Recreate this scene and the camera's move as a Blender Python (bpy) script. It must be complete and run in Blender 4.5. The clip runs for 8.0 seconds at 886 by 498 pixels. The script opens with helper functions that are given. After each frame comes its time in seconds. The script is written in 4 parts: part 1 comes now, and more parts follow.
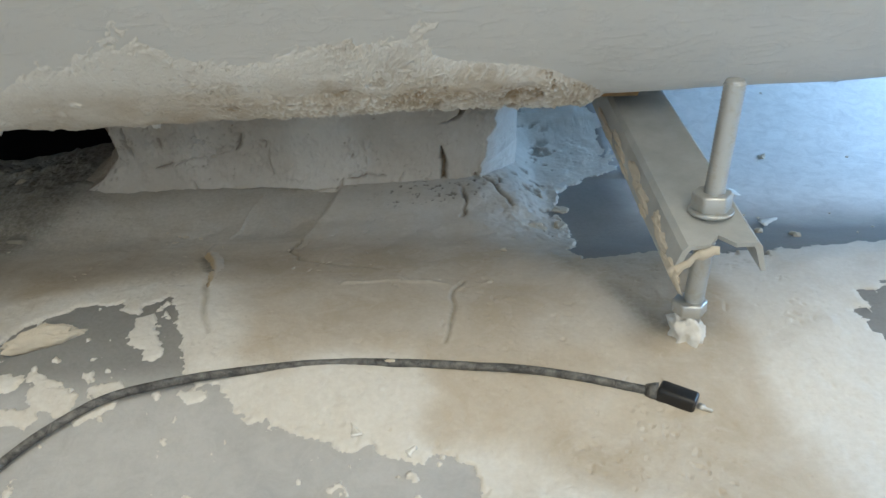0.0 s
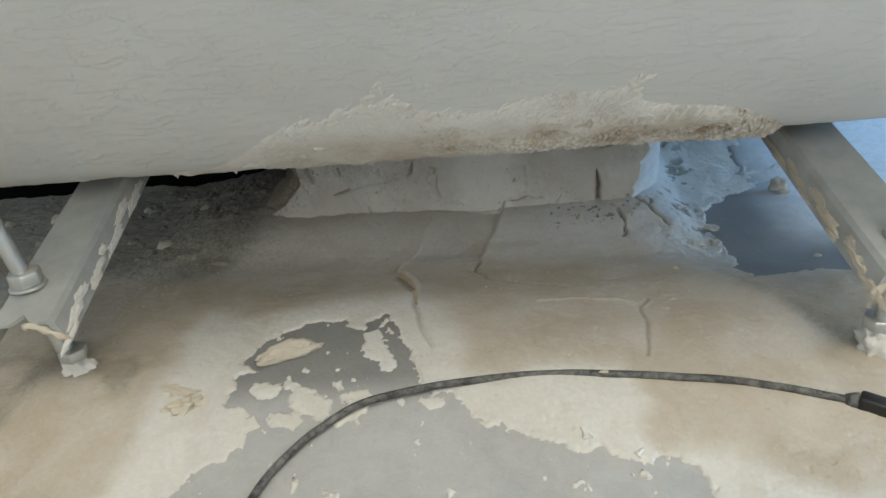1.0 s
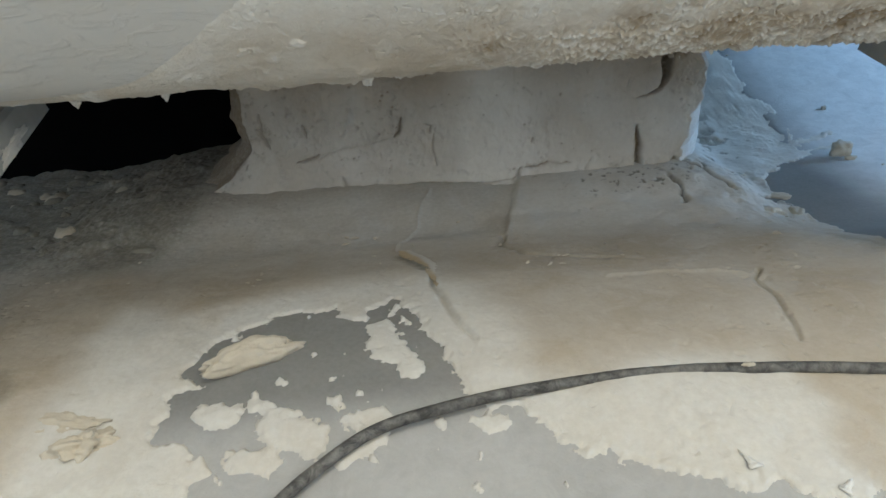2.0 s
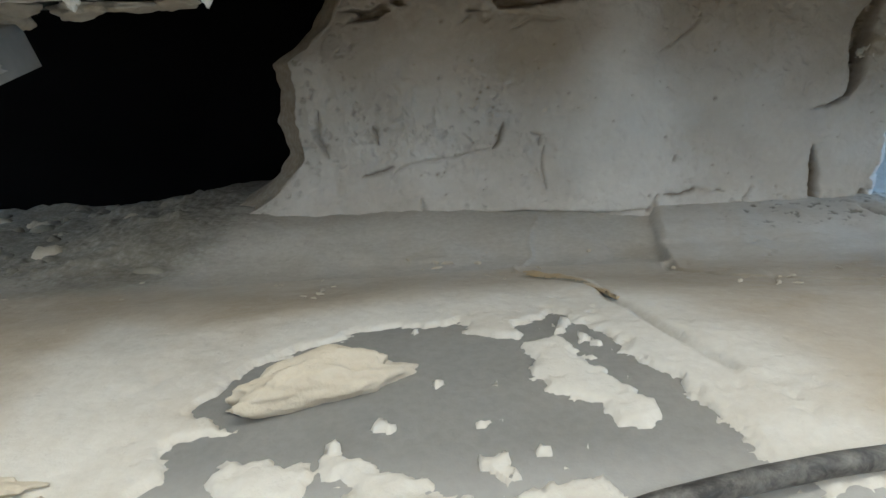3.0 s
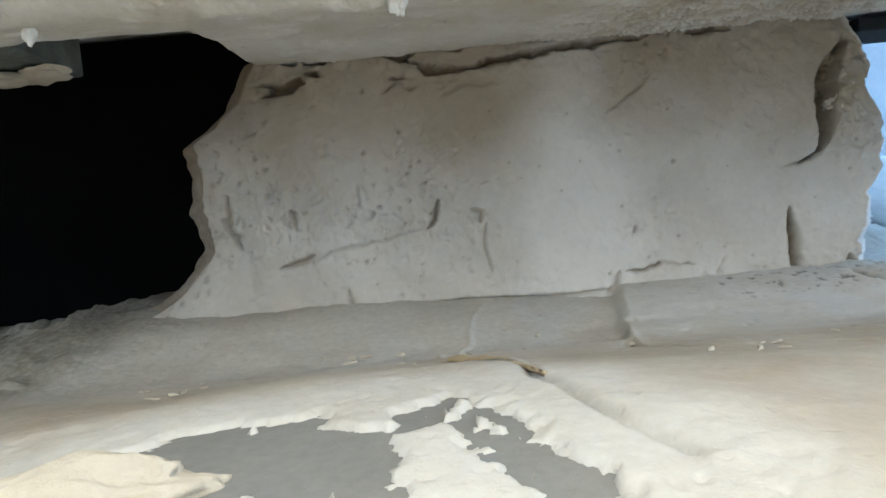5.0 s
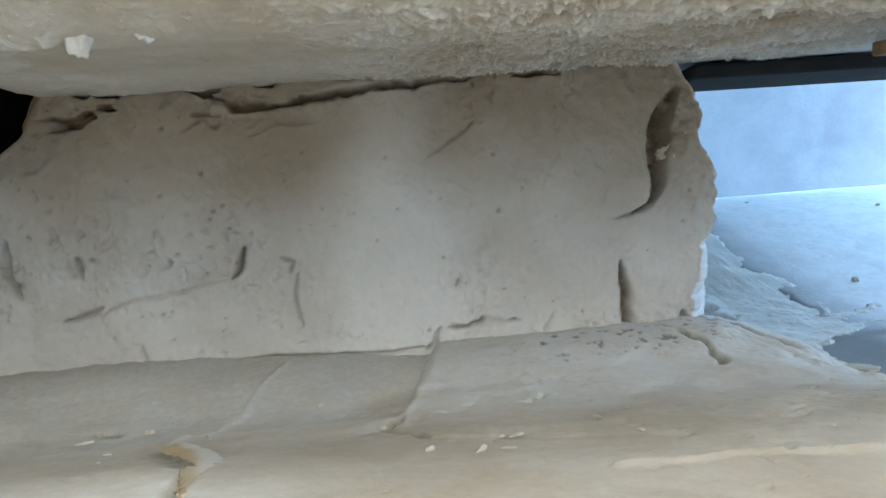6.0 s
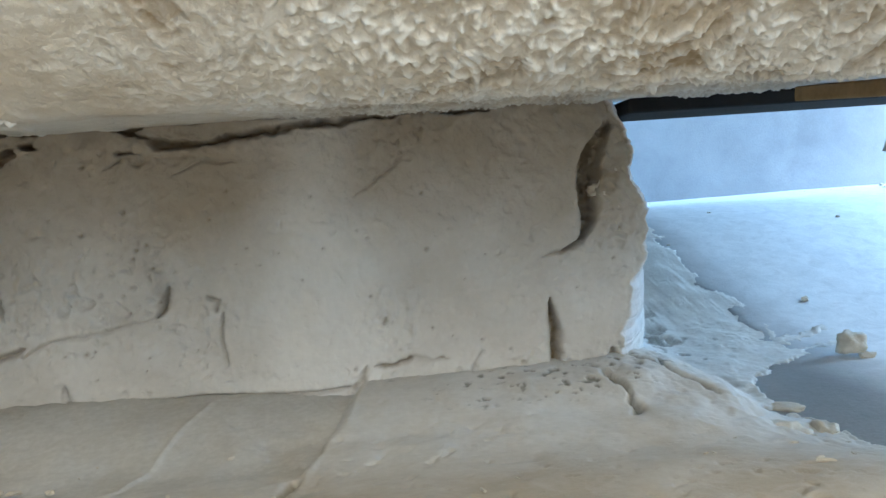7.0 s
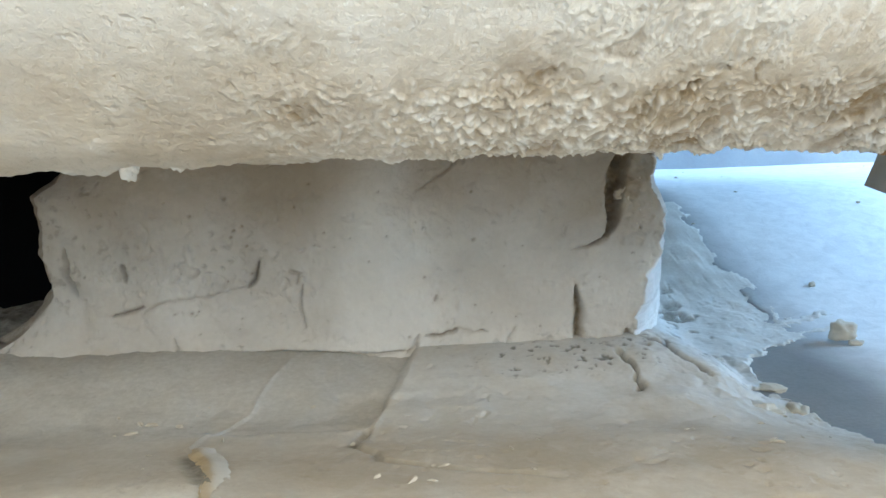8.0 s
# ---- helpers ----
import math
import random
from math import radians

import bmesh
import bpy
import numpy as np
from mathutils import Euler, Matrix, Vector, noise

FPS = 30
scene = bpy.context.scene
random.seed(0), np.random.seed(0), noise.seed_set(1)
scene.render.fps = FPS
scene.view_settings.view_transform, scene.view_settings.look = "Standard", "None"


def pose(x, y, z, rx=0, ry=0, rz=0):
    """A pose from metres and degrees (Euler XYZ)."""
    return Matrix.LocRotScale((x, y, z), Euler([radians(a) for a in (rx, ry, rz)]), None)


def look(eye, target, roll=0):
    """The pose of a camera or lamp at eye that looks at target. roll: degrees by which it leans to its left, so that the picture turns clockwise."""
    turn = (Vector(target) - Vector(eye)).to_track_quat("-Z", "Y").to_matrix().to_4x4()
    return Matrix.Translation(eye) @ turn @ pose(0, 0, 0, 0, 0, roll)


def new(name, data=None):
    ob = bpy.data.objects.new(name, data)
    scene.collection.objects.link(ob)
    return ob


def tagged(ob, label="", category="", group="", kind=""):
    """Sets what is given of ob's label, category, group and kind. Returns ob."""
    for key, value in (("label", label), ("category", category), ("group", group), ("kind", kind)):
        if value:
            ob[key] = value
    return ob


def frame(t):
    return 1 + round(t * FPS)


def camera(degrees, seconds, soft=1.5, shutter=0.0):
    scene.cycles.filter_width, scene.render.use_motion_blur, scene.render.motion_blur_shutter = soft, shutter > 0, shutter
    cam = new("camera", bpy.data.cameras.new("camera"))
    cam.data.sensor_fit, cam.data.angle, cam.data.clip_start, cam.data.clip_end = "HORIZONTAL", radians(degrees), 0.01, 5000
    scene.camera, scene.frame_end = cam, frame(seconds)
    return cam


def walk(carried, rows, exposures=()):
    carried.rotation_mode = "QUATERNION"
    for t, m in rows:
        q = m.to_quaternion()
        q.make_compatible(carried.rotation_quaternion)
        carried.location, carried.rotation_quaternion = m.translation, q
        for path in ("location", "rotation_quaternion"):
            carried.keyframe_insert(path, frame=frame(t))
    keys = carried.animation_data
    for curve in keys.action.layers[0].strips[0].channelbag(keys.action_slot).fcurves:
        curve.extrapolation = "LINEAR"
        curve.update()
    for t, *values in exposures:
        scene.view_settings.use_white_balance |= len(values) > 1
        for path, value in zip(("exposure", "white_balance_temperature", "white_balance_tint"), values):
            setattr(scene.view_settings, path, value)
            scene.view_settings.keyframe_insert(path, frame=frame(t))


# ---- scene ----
cam = camera(62.3, 8.0)
PATH = [
    (0, (-0.009, -0.003, 0.181), (-0.036, 1.786, -0.714), -3.5),
    (0.5, (-0.039, -0.012, 0.194), (-0.146, 1.778, -0.692), -4.3),
    (1, (-0.077, -0.036, 0.212), (-0.26, 1.755, -0.659), -6.3),
    (1.2, (-0.087, -0.039, 0.212), (-0.28, 1.742, -0.677), -6.4),
    (2.3, (-0.143, 0.103, 0.098), (-0.063, 1.968, -0.619), -4.0),
    (2.5, (-0.152, 0.119, 0.084), (-0.084, 2.006, -0.575), -2.9),
    (3, (-0.171, 0.149, 0.062), (-0.168, 2.096, -0.4), -2.7),
    (3.5, (-0.168, 0.172, 0.053), (-0.164, 2.154, -0.215), -4.5),
    (4, (-0.159, 0.181, 0.047), (-0.178, 2.174, -0.123), -6.0),
    (4.2, (-0.161, 0.183, 0.044), (-0.173, 2.178, -0.102), -6.7),
    (5.3, (-0.135, 0.193, 0.041), (-0.061, 2.188, -0.08), -4.8),
    (5.5, (-0.123, 0.201, 0.043), (0.002, 2.195, -0.053), -5.4),
    (6, (-0.1, 0.205, 0.047), (0.092, 2.194, -0.044), -4.4),
    (6.5, (-0.085, 0.207, 0.054), (0.156, 2.191, -0.016), -4.5),
    (7, (-0.076, 0.205, 0.064), (0.132, 2.19, -0.072), -4.3),
    (7.5, (-0.079, 0.196, 0.065), (0.121, 2.183, -0.036), -3.9),
    (8, (-0.083, 0.161, 0.089), (0.018, 2.135, -0.213), -1.9),
]
EXPOSURES = [(0.0, -0.27, 6280, 10), (1.2, -0.25, 6280, 10), (2.5, -0.22, 6100, 10), (3.0, 0.14, 6050, 10), (3.5, 0.54, 6000, 10), (4.2, 0.73, 6000, 10), (5.5, 0.74, 6000, 10), (6.0, 0.70, 6000, 10), (7.0, 0.65, 6250, 10), (8.0, 0.78, 6330, 10)]
walk(cam, [(t, look(eye, target, roll)) for t, eye, target, roll in PATH], EXPOSURES)

# ---- light ----
world = bpy.data.worlds.new("sky")
scene.world = world
world.use_nodes = True
wn = world.node_tree.nodes
sky = wn.new("ShaderNodeTexSky")
sky.sky_type = "NISHITA"
sky.sun_disc = False
sky.sun_elevation, sky.sun_rotation = radians(40), radians(120)
world.node_tree.links.new(sky.outputs[0], wn["Background"].inputs[0])
wn["Background"].inputs[1].default_value = 0.1


def area_lamp(name, eye, target, sx, sy, watts, colour):
    data = bpy.data.lights.new(name, "AREA")
    data.shape, data.size, data.size_y, data.energy, data.color = "RECTANGLE", sx, sy, watts, colour
    ob = new(name, data)
    ob.matrix_world = look(eye, target)
    return ob


area_lamp("ceiling_lamp_light", (0.50, -0.70, 2.34), (0.50, -0.70, 0.0), 0.9, 0.9, 36, (1.0, 0.905, 0.70))
area_lamp("south_window_light", (0.55, -1.49, 1.20), (0.0, 0.4, 0.1), 1.3, 0.9, 11.5, (1.0, 0.905, 0.70))
area_lamp("east_window_light", (1.59, 0.70, 0.86), (0.25, 0.70, 0.10), 0.48, 1.45, 60, (0.32, 0.61, 1.0))

# ---- materials ----


def material(name):
    m = bpy.data.materials.new(name)
    m.use_nodes = True
    nt = m.node_tree
    return m, nt, nt.nodes["Principled BSDF"]


def node(nt, kind, **values):
    n = nt.nodes.new(kind)
    for key, value in values.items():
        n.inputs[key.replace("_", " ")].default_value = value
    return n


def noise_tex(nt, scale, detail=6.0, rough=0.6, distortion=0.0, coord=None):
    n = node(nt, "ShaderNodeTexNoise", Scale=scale, Detail=detail, Roughness=rough, Distortion=distortion)
    if coord is None:
        coord = nt.nodes.new("ShaderNodeTexCoord").outputs["Object"]
    nt.links.new(coord, n.inputs["Vector"])
    return n.outputs["Fac"]


def span(nt, value, lo, hi, a=0.0, b=1.0):
    n = node(nt, "ShaderNodeMapRange", From_Min=lo, From_Max=hi, To_Min=a, To_Max=b)
    nt.links.new(value, n.inputs["Value"])
    return n.outputs["Result"]


def mix(nt, fac, a, b, blend="MIX"):
    n = nt.nodes.new("ShaderNodeMix")
    n.data_type, n.blend_type = "RGBA", blend
    for value, slot in ((fac, 0), (a, 6), (b, 7)):
        if isinstance(value, (tuple, float, int)):
            n.inputs[slot].default_value = (*value, 1) if isinstance(value, tuple) else value
        else:
            nt.links.new(value, n.inputs[slot])
    return n.outputs[2]


def arith(nt, op, a, b):
    n = nt.nodes.new("ShaderNodeMath")
    n.operation = op
    for value, slot in ((a, 0), (b, 1)):
        if isinstance(value, (float, int)):
            n.inputs[slot].default_value = value
        else:
            nt.links.new(value, n.inputs[slot])
    return n.outputs[0]


def bump(nt, bsdf, height, strength, distance):
    n = node(nt, "ShaderNodeBump", Strength=strength, Distance=distance)
    nt.links.new(height, n.inputs["Height"])
    nt.links.new(n.outputs["Normal"], bsdf.inputs["Normal"])


def attribute(nt, name):
    n = nt.nodes.new("ShaderNodeAttribute")
    n.attribute_name = name
    return n.outputs["Fac"]


def mortar_material(name, dry, damp_shade, stain_shade, bump_mm=0.35, pale=(0.74, 0.72, 0.67), blotch=1.0):
    """Gypsum mortar: dry to tan by one mesh value, darker by another, for damp, stains and painted shade; with pores
    and trowel streaks.
    """
    m, nt, b = material(name)
    broad = noise_tex(nt, 28, 5, 0.6, 0.6)
    fine = noise_tex(nt, 420, 4, 0.65)
    grit = noise_tex(nt, 1500, 3, 0.6)
    browned = arith(nt, "ADD", attribute(nt, "damp_shade"), span(nt, broad, 0.35, 0.65, -0.20 * blotch, 0.20 * blotch))
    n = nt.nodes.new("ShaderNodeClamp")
    nt.links.new(browned, n.inputs[0])
    colour = mix(nt, n.outputs[0], dry, damp_shade)
    colour = mix(nt, span(nt, noise_tex(nt, 75, 5, 0.65, 1.0), 0.52, 0.72, 0.0, 0.22 * blotch), colour, pale)
    colour = mix(nt, span(nt, fine, 0.3, 0.7, 0.0, 0.16 * blotch), colour, tuple(0.62 * c for c in damp_shade))
    darkened = arith(nt, "MULTIPLY", attribute(nt, "stain_shade"), span(nt, fine, 0.2, 0.6, 0.6, 1.0))
    colour = mix(nt, darkened, colour, stain_shade)
    nt.links.new(colour, b.inputs["Base Color"])
    nt.links.new(span(nt, fine, 0.3, 0.7, 0.68, 0.92), b.inputs["Roughness"])
    b.inputs["Specular IOR Level"].default_value = 0.3
    pores = span(nt, noise_tex(nt, 260, 2, 0.4), 0.22, 0.34)
    h = arith(nt, "ADD", arith(nt, "MULTIPLY", fine, 1.0), arith(nt, "MULTIPLY", grit, 0.35))
    h = arith(nt, "ADD", h, arith(nt, "MULTIPLY", pores, 0.8))
    bump(nt, b, h, 0.8, bump_mm / 1000)
    return m


def concrete_material(name, a, b_, paleness):
    m, nt, b = material(name)
    big = noise_tex(nt, 14, 5, 0.6, 0.5)
    fine = noise_tex(nt, 500, 4, 0.6)
    colour = mix(nt, span(nt, big, 0.35, 0.65), a, b_)
    colour = mix(nt, span(nt, fine, 0.35, 0.7, 0.0, 0.3), colour, tuple(0.7 * c for c in a))
    pale_mix = arith(nt, "MULTIPLY", attribute(nt, "paleness"), span(nt, noise_tex(nt, 90, 6, 0.7, 0.8), 0.3, 0.6, 0.72, 1.0))
    colour = mix(nt, pale_mix, colour, paleness)
    nt.links.new(colour, b.inputs["Base Color"])
    b.inputs["Roughness"].default_value = 0.85
    b.inputs["Specular IOR Level"].default_value = 0.25
    bump(nt, b, fine, 0.6, 0.0004)
    return m


def metal_material(name, colour, rough, dirt, amount):
    m, nt, b = material(name)
    grime = span(nt, noise_tex(nt, 130, 6, 0.7, 0.6), 0.62 - amount, 0.72)
    nt.links.new(mix(nt, grime, colour, dirt), b.inputs["Base Color"])
    nt.links.new(span(nt, grime, 0.0, 1.0, 0.9, 0.0), b.inputs["Metallic"])
    nt.links.new(span(nt, grime, 0.0, 1.0, rough, 0.85), b.inputs["Roughness"])
    bump(nt, b, noise_tex(nt, 700, 4, 0.6), 0.35, 0.0003)
    return m


def plain_material(name, colour, rough, scale=30.0, vary=0.12, specular=0.4, depth=0.0003):
    m, nt, b = material(name)
    v = noise_tex(nt, scale, 6, 0.6)
    nt.links.new(mix(nt, span(nt, v, 0.3, 0.7), tuple((1 - vary) * c for c in colour), tuple(min(1, (1 + vary) * c) for c in colour)), b.inputs["Base Color"])
    b.inputs["Roughness"].default_value = rough
    b.inputs["Specular IOR Level"].default_value = specular
    bump(nt, b, noise_tex(nt, scale * 9, 4, 0.6), 0.5, depth)
    return m


def enamel_material():
    """The tub's grey-white sprayed outside: faint brushed scuffs and dust."""
    m, nt, b = material("tub_coating")
    big = noise_tex(nt, 9, 5, 0.6, 0.4)
    coord = nt.nodes.new("ShaderNodeTexCoord").outputs["Object"]
    stretch = nt.nodes.new("ShaderNodeMapping")
    stretch.inputs["Scale"].default_value = (1.0, 2.2, 2.2)
    stretch.inputs["Rotation"].default_value = (0.0, 0.35, 0.25)
    nt.links.new(coord, stretch.inputs[0])
    scuff = noise_tex(nt, 60, 7, 0.7, 1.2, stretch.outputs[0])
    colour = mix(nt, span(nt, big, 0.3, 0.7), (0.66, 0.66, 0.64), (0.735, 0.735, 0.715))
    colour = mix(nt, span(nt, scuff, 0.56, 0.72, 0.0, 0.5), colour, (0.82, 0.81, 0.78))
    nt.links.new(colour, b.inputs["Base Color"])
    b.inputs["Roughness"].default_value = 0.6
    b.inputs["Specular IOR Level"].default_value = 0.35
    bump(nt, b, arith(nt, "ADD", span(nt, scuff, 0.5, 0.75), arith(nt, "MULTIPLY", noise_tex(nt, 300, 4, 0.6), 0.35)), 0.6, 0.0006)
    return m


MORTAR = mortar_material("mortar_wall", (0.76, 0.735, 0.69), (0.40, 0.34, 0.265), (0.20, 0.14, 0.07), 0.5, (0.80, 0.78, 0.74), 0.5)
SKIM = mortar_material("mortar_screed", (0.67, 0.65, 0.605), (0.46, 0.395, 0.305), (0.15, 0.14, 0.11), 0.3)
CRUST = mortar_material("mortar_crust", (0.82, 0.805, 0.76), (0.58, 0.51, 0.41), (0.32, 0.235, 0.14), 1.0, (0.88, 0.87, 0.85))
LUMPS = mortar_material("mortar_lump", (0.60, 0.54, 0.44), (0.50, 0.43, 0.32), (0.30, 0.22, 0.12), 0.5)
FLAKE = mortar_material("mortar_flake", (0.63, 0.59, 0.52), (0.52, 0.41, 0.26), (0.42, 0.29, 0.15), 0.3)
CONCRETE = concrete_material("concrete", (0.235, 0.235, 0.23), (0.29, 0.285, 0.275), (0.76, 0.76, 0.75))
STEEL = metal_material("zinc_plated_steel", (0.58, 0.59, 0.58), 0.42, (0.50, 0.47, 0.40), 0.12)
PAINTED = plain_material("dusty_galvanised_steel", (0.42, 0.43, 0.415), 0.5, 45, 0.16, 0.5)
TUB = enamel_material()
RUBBER, rub_nt, rub_b = material("black_rubber")
rub_nt.links.new(mix(rub_nt, span(rub_nt, noise_tex(rub_nt, 210, 6, 0.7, 0.5), 0.38, 0.68, 0.05, 0.85), (0.022, 0.022, 0.024), (0.24, 0.235, 0.22)), rub_b.inputs["Base Color"])
rub_b.inputs["Roughness"].default_value = 0.6
PLUG = plain_material("black_plastic", (0.012, 0.012, 0.013), 0.28, 200, 0.2, 0.5)
WOOD = plain_material("raw_wood", (0.30, 0.20, 0.10), 0.75, 160, 0.3, 0.2)
# near-black that stands in for the deep shade of the hollow
HOLLOW_BLACK = plain_material("hollow_black", (0.006, 0.006, 0.0065), 0.95, 12, 0.3, 0.0)
# dark colour that stands in for shade on the tub's underside
UNDERSIDE_DARK = plain_material("underside_dark", (0.022, 0.022, 0.022), 0.9, 60, 0.3, 0.15)
DAMP_BOARD = plain_material("damp_board", (0.13, 0.145, 0.13), 0.8, 90, 0.55, 0.2)
# grey rubble mortar, darkened for the shade in the hollow
SHADED_RUBBLE = mortar_material("shaded_mortar", (0.30, 0.285, 0.24), (0.20, 0.19, 0.16), (0.12, 0.10, 0.07), 0.5, (0.46, 0.45, 0.40))
PLASTER = plain_material("wall_plaster", (0.72, 0.72, 0.70), 0.85, 6, 0.06, 0.2)
BACKWALL = concrete_material("back_wall_render", (0.24, 0.26, 0.28), (0.36, 0.38, 0.40), (0.42, 0.43, 0.43))

# ---- shape helpers ----


def lattice(seed, n=256):
    return np.random.RandomState(seed).rand(n, n)


LATTICES = [lattice(k) for k in range(8)]


def vnoise(x, y, seed):
    """Smooth value noise in -1 to 1."""
    g = LATTICES[seed % 8]
    off = seed * 17.31
    x, y = x + off, y + 0.7 * off
    i, j = np.floor(x).astype(int), np.floor(y).astype(int)
    u, v = x - i, y - j
    u, v = u * u * u * (u * (6 * u - 15) + 10), v * v * v * (v * (6 * v - 15) + 10)
    a, b = g[i % 256, j % 256], g[(i + 1) % 256, j % 256]
    c, d = g[i % 256, (j + 1) % 256], g[(i + 1) % 256, (j + 1) % 256]
    return 2 * ((a * (1 - u) + b * u) * (1 - v) + (c * (1 - u) + d * u) * v) - 1


def fbm(x, y, size, seed, octaves=4, gain=0.5):
    """Layered noise; size is the largest feature in metres."""
    total, amp, norm = 0.0, 1.0, 0.0
    for k in range(octaves):
        ang = 0.6 * k + 0.3
        xr, yr = x * math.cos(ang) - y * math.sin(ang), x * math.sin(ang) + y * math.cos(ang)
        total = total + amp * vnoise(xr * 2 ** k / size, yr * 2 ** k / size, seed + k)
        norm += amp
        amp *= gain
    return total / norm


def step(lo, hi, v):
    t = np.clip((v - lo) / (hi - lo), 0, 1)
    return t * t * (3 - 2 * t)


def near_line(x, y, *pts):
    """Distance to a polyline, and how far along it (0 to 1)."""
    best = np.full(np.shape(x), 1e9)
    along = np.zeros(np.shape(x))
    n = len(pts) - 1
    for k in range(n):
        (ax, ay), (bx, by) = pts[k], pts[k + 1]
        dx, dy = bx - ax, by - ay
        t = np.clip(((x - ax) * dx + (y - ay) * dy) / (dx * dx + dy * dy), 0, 1)
        d = np.hypot(x - ax - t * dx, y - ay - t * dy)
        along = np.where(d < best, (k + t) / n, along)
        best = np.minimum(best, d)
    return best, along


def blob(x, y, cx, cy, rx, ry, turn=0.0):
    """Rough signed distance to an ellipse."""
    c, s = math.cos(radians(turn)), math.sin(radians(turn))
    u, v = (x - cx) * c + (y - cy) * s, -(x - cx) * s + (y - cy) * c
    return (np.hypot(u / rx, v / ry) - 1) * min(rx, ry)


def sheet(name, X, Y, Z, mat, layers=None, flip=False):
    """A grid mesh with float values per point."""
    n, m = X.shape
    co = np.stack([X, Y, Z], -1).reshape(-1, 3)
    i, j = np.meshgrid(np.arange(n - 1), np.arange(m - 1), indexing="ij")
    a = (i * m + j).ravel()
    quads = np.stack([a, a + m, a + m + 1, a + 1], -1)
    if flip:
        quads = quads[:, ::-1]
    me = bpy.data.meshes.new(name)
    me.vertices.add(len(co))
    me.vertices.foreach_set("co", co.ravel())
    me.loops.add(quads.size)
    me.loops.foreach_set("vertex_index", quads.ravel().astype(np.int32))
    me.polygons.add(len(quads))
    me.polygons.foreach_set("loop_start", np.arange(0, quads.size, 4, dtype=np.int32))
    me.update(calc_edges=True)
    me.polygons.foreach_set("use_smooth", np.ones(len(quads), dtype=bool))
    for key, values in (layers or {}).items():
        at = me.attributes.new(key, "FLOAT", "POINT")
        at.data.foreach_set("value", np.ascontiguousarray(np.broadcast_to(values, X.shape), dtype=np.float32).ravel())
    me.materials.append(mat)
    me.validate()
    return new(name, me)


def link_mesh(name, bm, mat, parent=None, label="", smooth=True):
    me = bpy.data.meshes.new(name)
    bmesh.ops.recalc_face_normals(bm, faces=bm.faces)
    bm.to_mesh(me)
    bm.free()
    for p in me.polygons:
        p.use_smooth = smooth
    me.materials.append(mat)
    ob = new(name, me)
    ob.parent = parent
    return tagged(ob, label) if label else ob


part = link_mesh


def thing(name, m, label, category, group="", kind=""):
    ob = new(name)
    ob.empty_display_size = 0.02
    ob.matrix_world = m
    return tagged(ob, label, category, group, kind)


def box_bm(x0, x1, y0, y1, z0, z1, bevel=0.0):
    bm = bmesh.new()
    bmesh.ops.create_cube(bm, size=1, matrix=Matrix.Translation(((x0 + x1) / 2, (y0 + y1) / 2, (z0 + z1) / 2)) @ Matrix.Diagonal((x1 - x0, y1 - y0, z1 - z0, 1)))
    if bevel:
        bmesh.ops.bevel(bm, geom=bm.edges[:], offset=bevel, segments=2, affect="EDGES", profile=0.5)
    return bm


def tube(points, radius, sides=14, wobble=0.0, seed=0):
    """A round tube swept along points; radius may be one number or one per point."""
    rnd = random.Random(seed)
    bm = bmesh.new()
    pts = [Vector(p) for p in points]
    radii = radius if isinstance(radius, (list, tuple)) else [radius] * len(pts)
    rings, up = [], Vector((0, 0, 1))
    for k, p in enumerate(pts):
        d = (pts[min(k + 1, len(pts) - 1)] - pts[max(k - 1, 0)]).normalized()
        if abs(d.dot(up)) > 0.95:
            up = Vector((0, 1, 0))
        s = d.cross(up).normalized()
        v = s.cross(d)
        r = radii[k] * (1 + wobble * rnd.uniform(-1, 1))
        rings.append([bm.verts.new(p + r * (math.cos(a) * s + math.sin(a) * v)) for a in [2 * math.pi * q / sides for q in range(sides)]])
    for a, b in zip(rings, rings[1:]):
        for q in range(sides):
            bm.faces.new((a[q], a[(q + 1) % sides], b[(q + 1) % sides], b[q]))
    bm.faces.new(rings[0])
    bm.faces.new(rings[-1])
    return bm


def spline(pts, steps):
    """Catmull-Rom through points."""
    out = []
    p = [Vector(q) for q in pts]
    p = [2 * p[0] - p[1]] + p + [2 * p[-1] - p[-2]]
    for k in range(1, len(p) - 2):
        a, b, c, d = p[k - 1:k + 3]
        for q in range(steps):
            t = q / steps
            out.append(0.5 * (2 * b + (c - a) * t + (2 * a - 5 * b + 4 * c - d) * t * t + (3 * b - a - 3 * c + d) * t ** 3))
    out.append(p[-2])
    return out


def lump_bm(sx, sy, sz, seed, rough=0.35, level=3, size=0.6):
    """An uneven lump of set mortar that sits on z = 0."""
    bm = bmesh.new()
    bmesh.ops.create_icosphere(bm, subdivisions=level, radius=1)
    off = Vector((seed * 3.7, seed * 1.3, seed * 2.1))
    for v in bm.verts:
        n = noise.fractal(v.co / size + off, 1.0, 2.2, 4)
        q = v.co * (1 + rough * n)
        if q.z < -0.35:
            q.z = -0.35 - 0.1 * (q.z + 0.35)
        v.co = Vector((q.x * sx, q.y * sy, (q.z + 0.35) * sz))
    return bm


# ---- floor ----


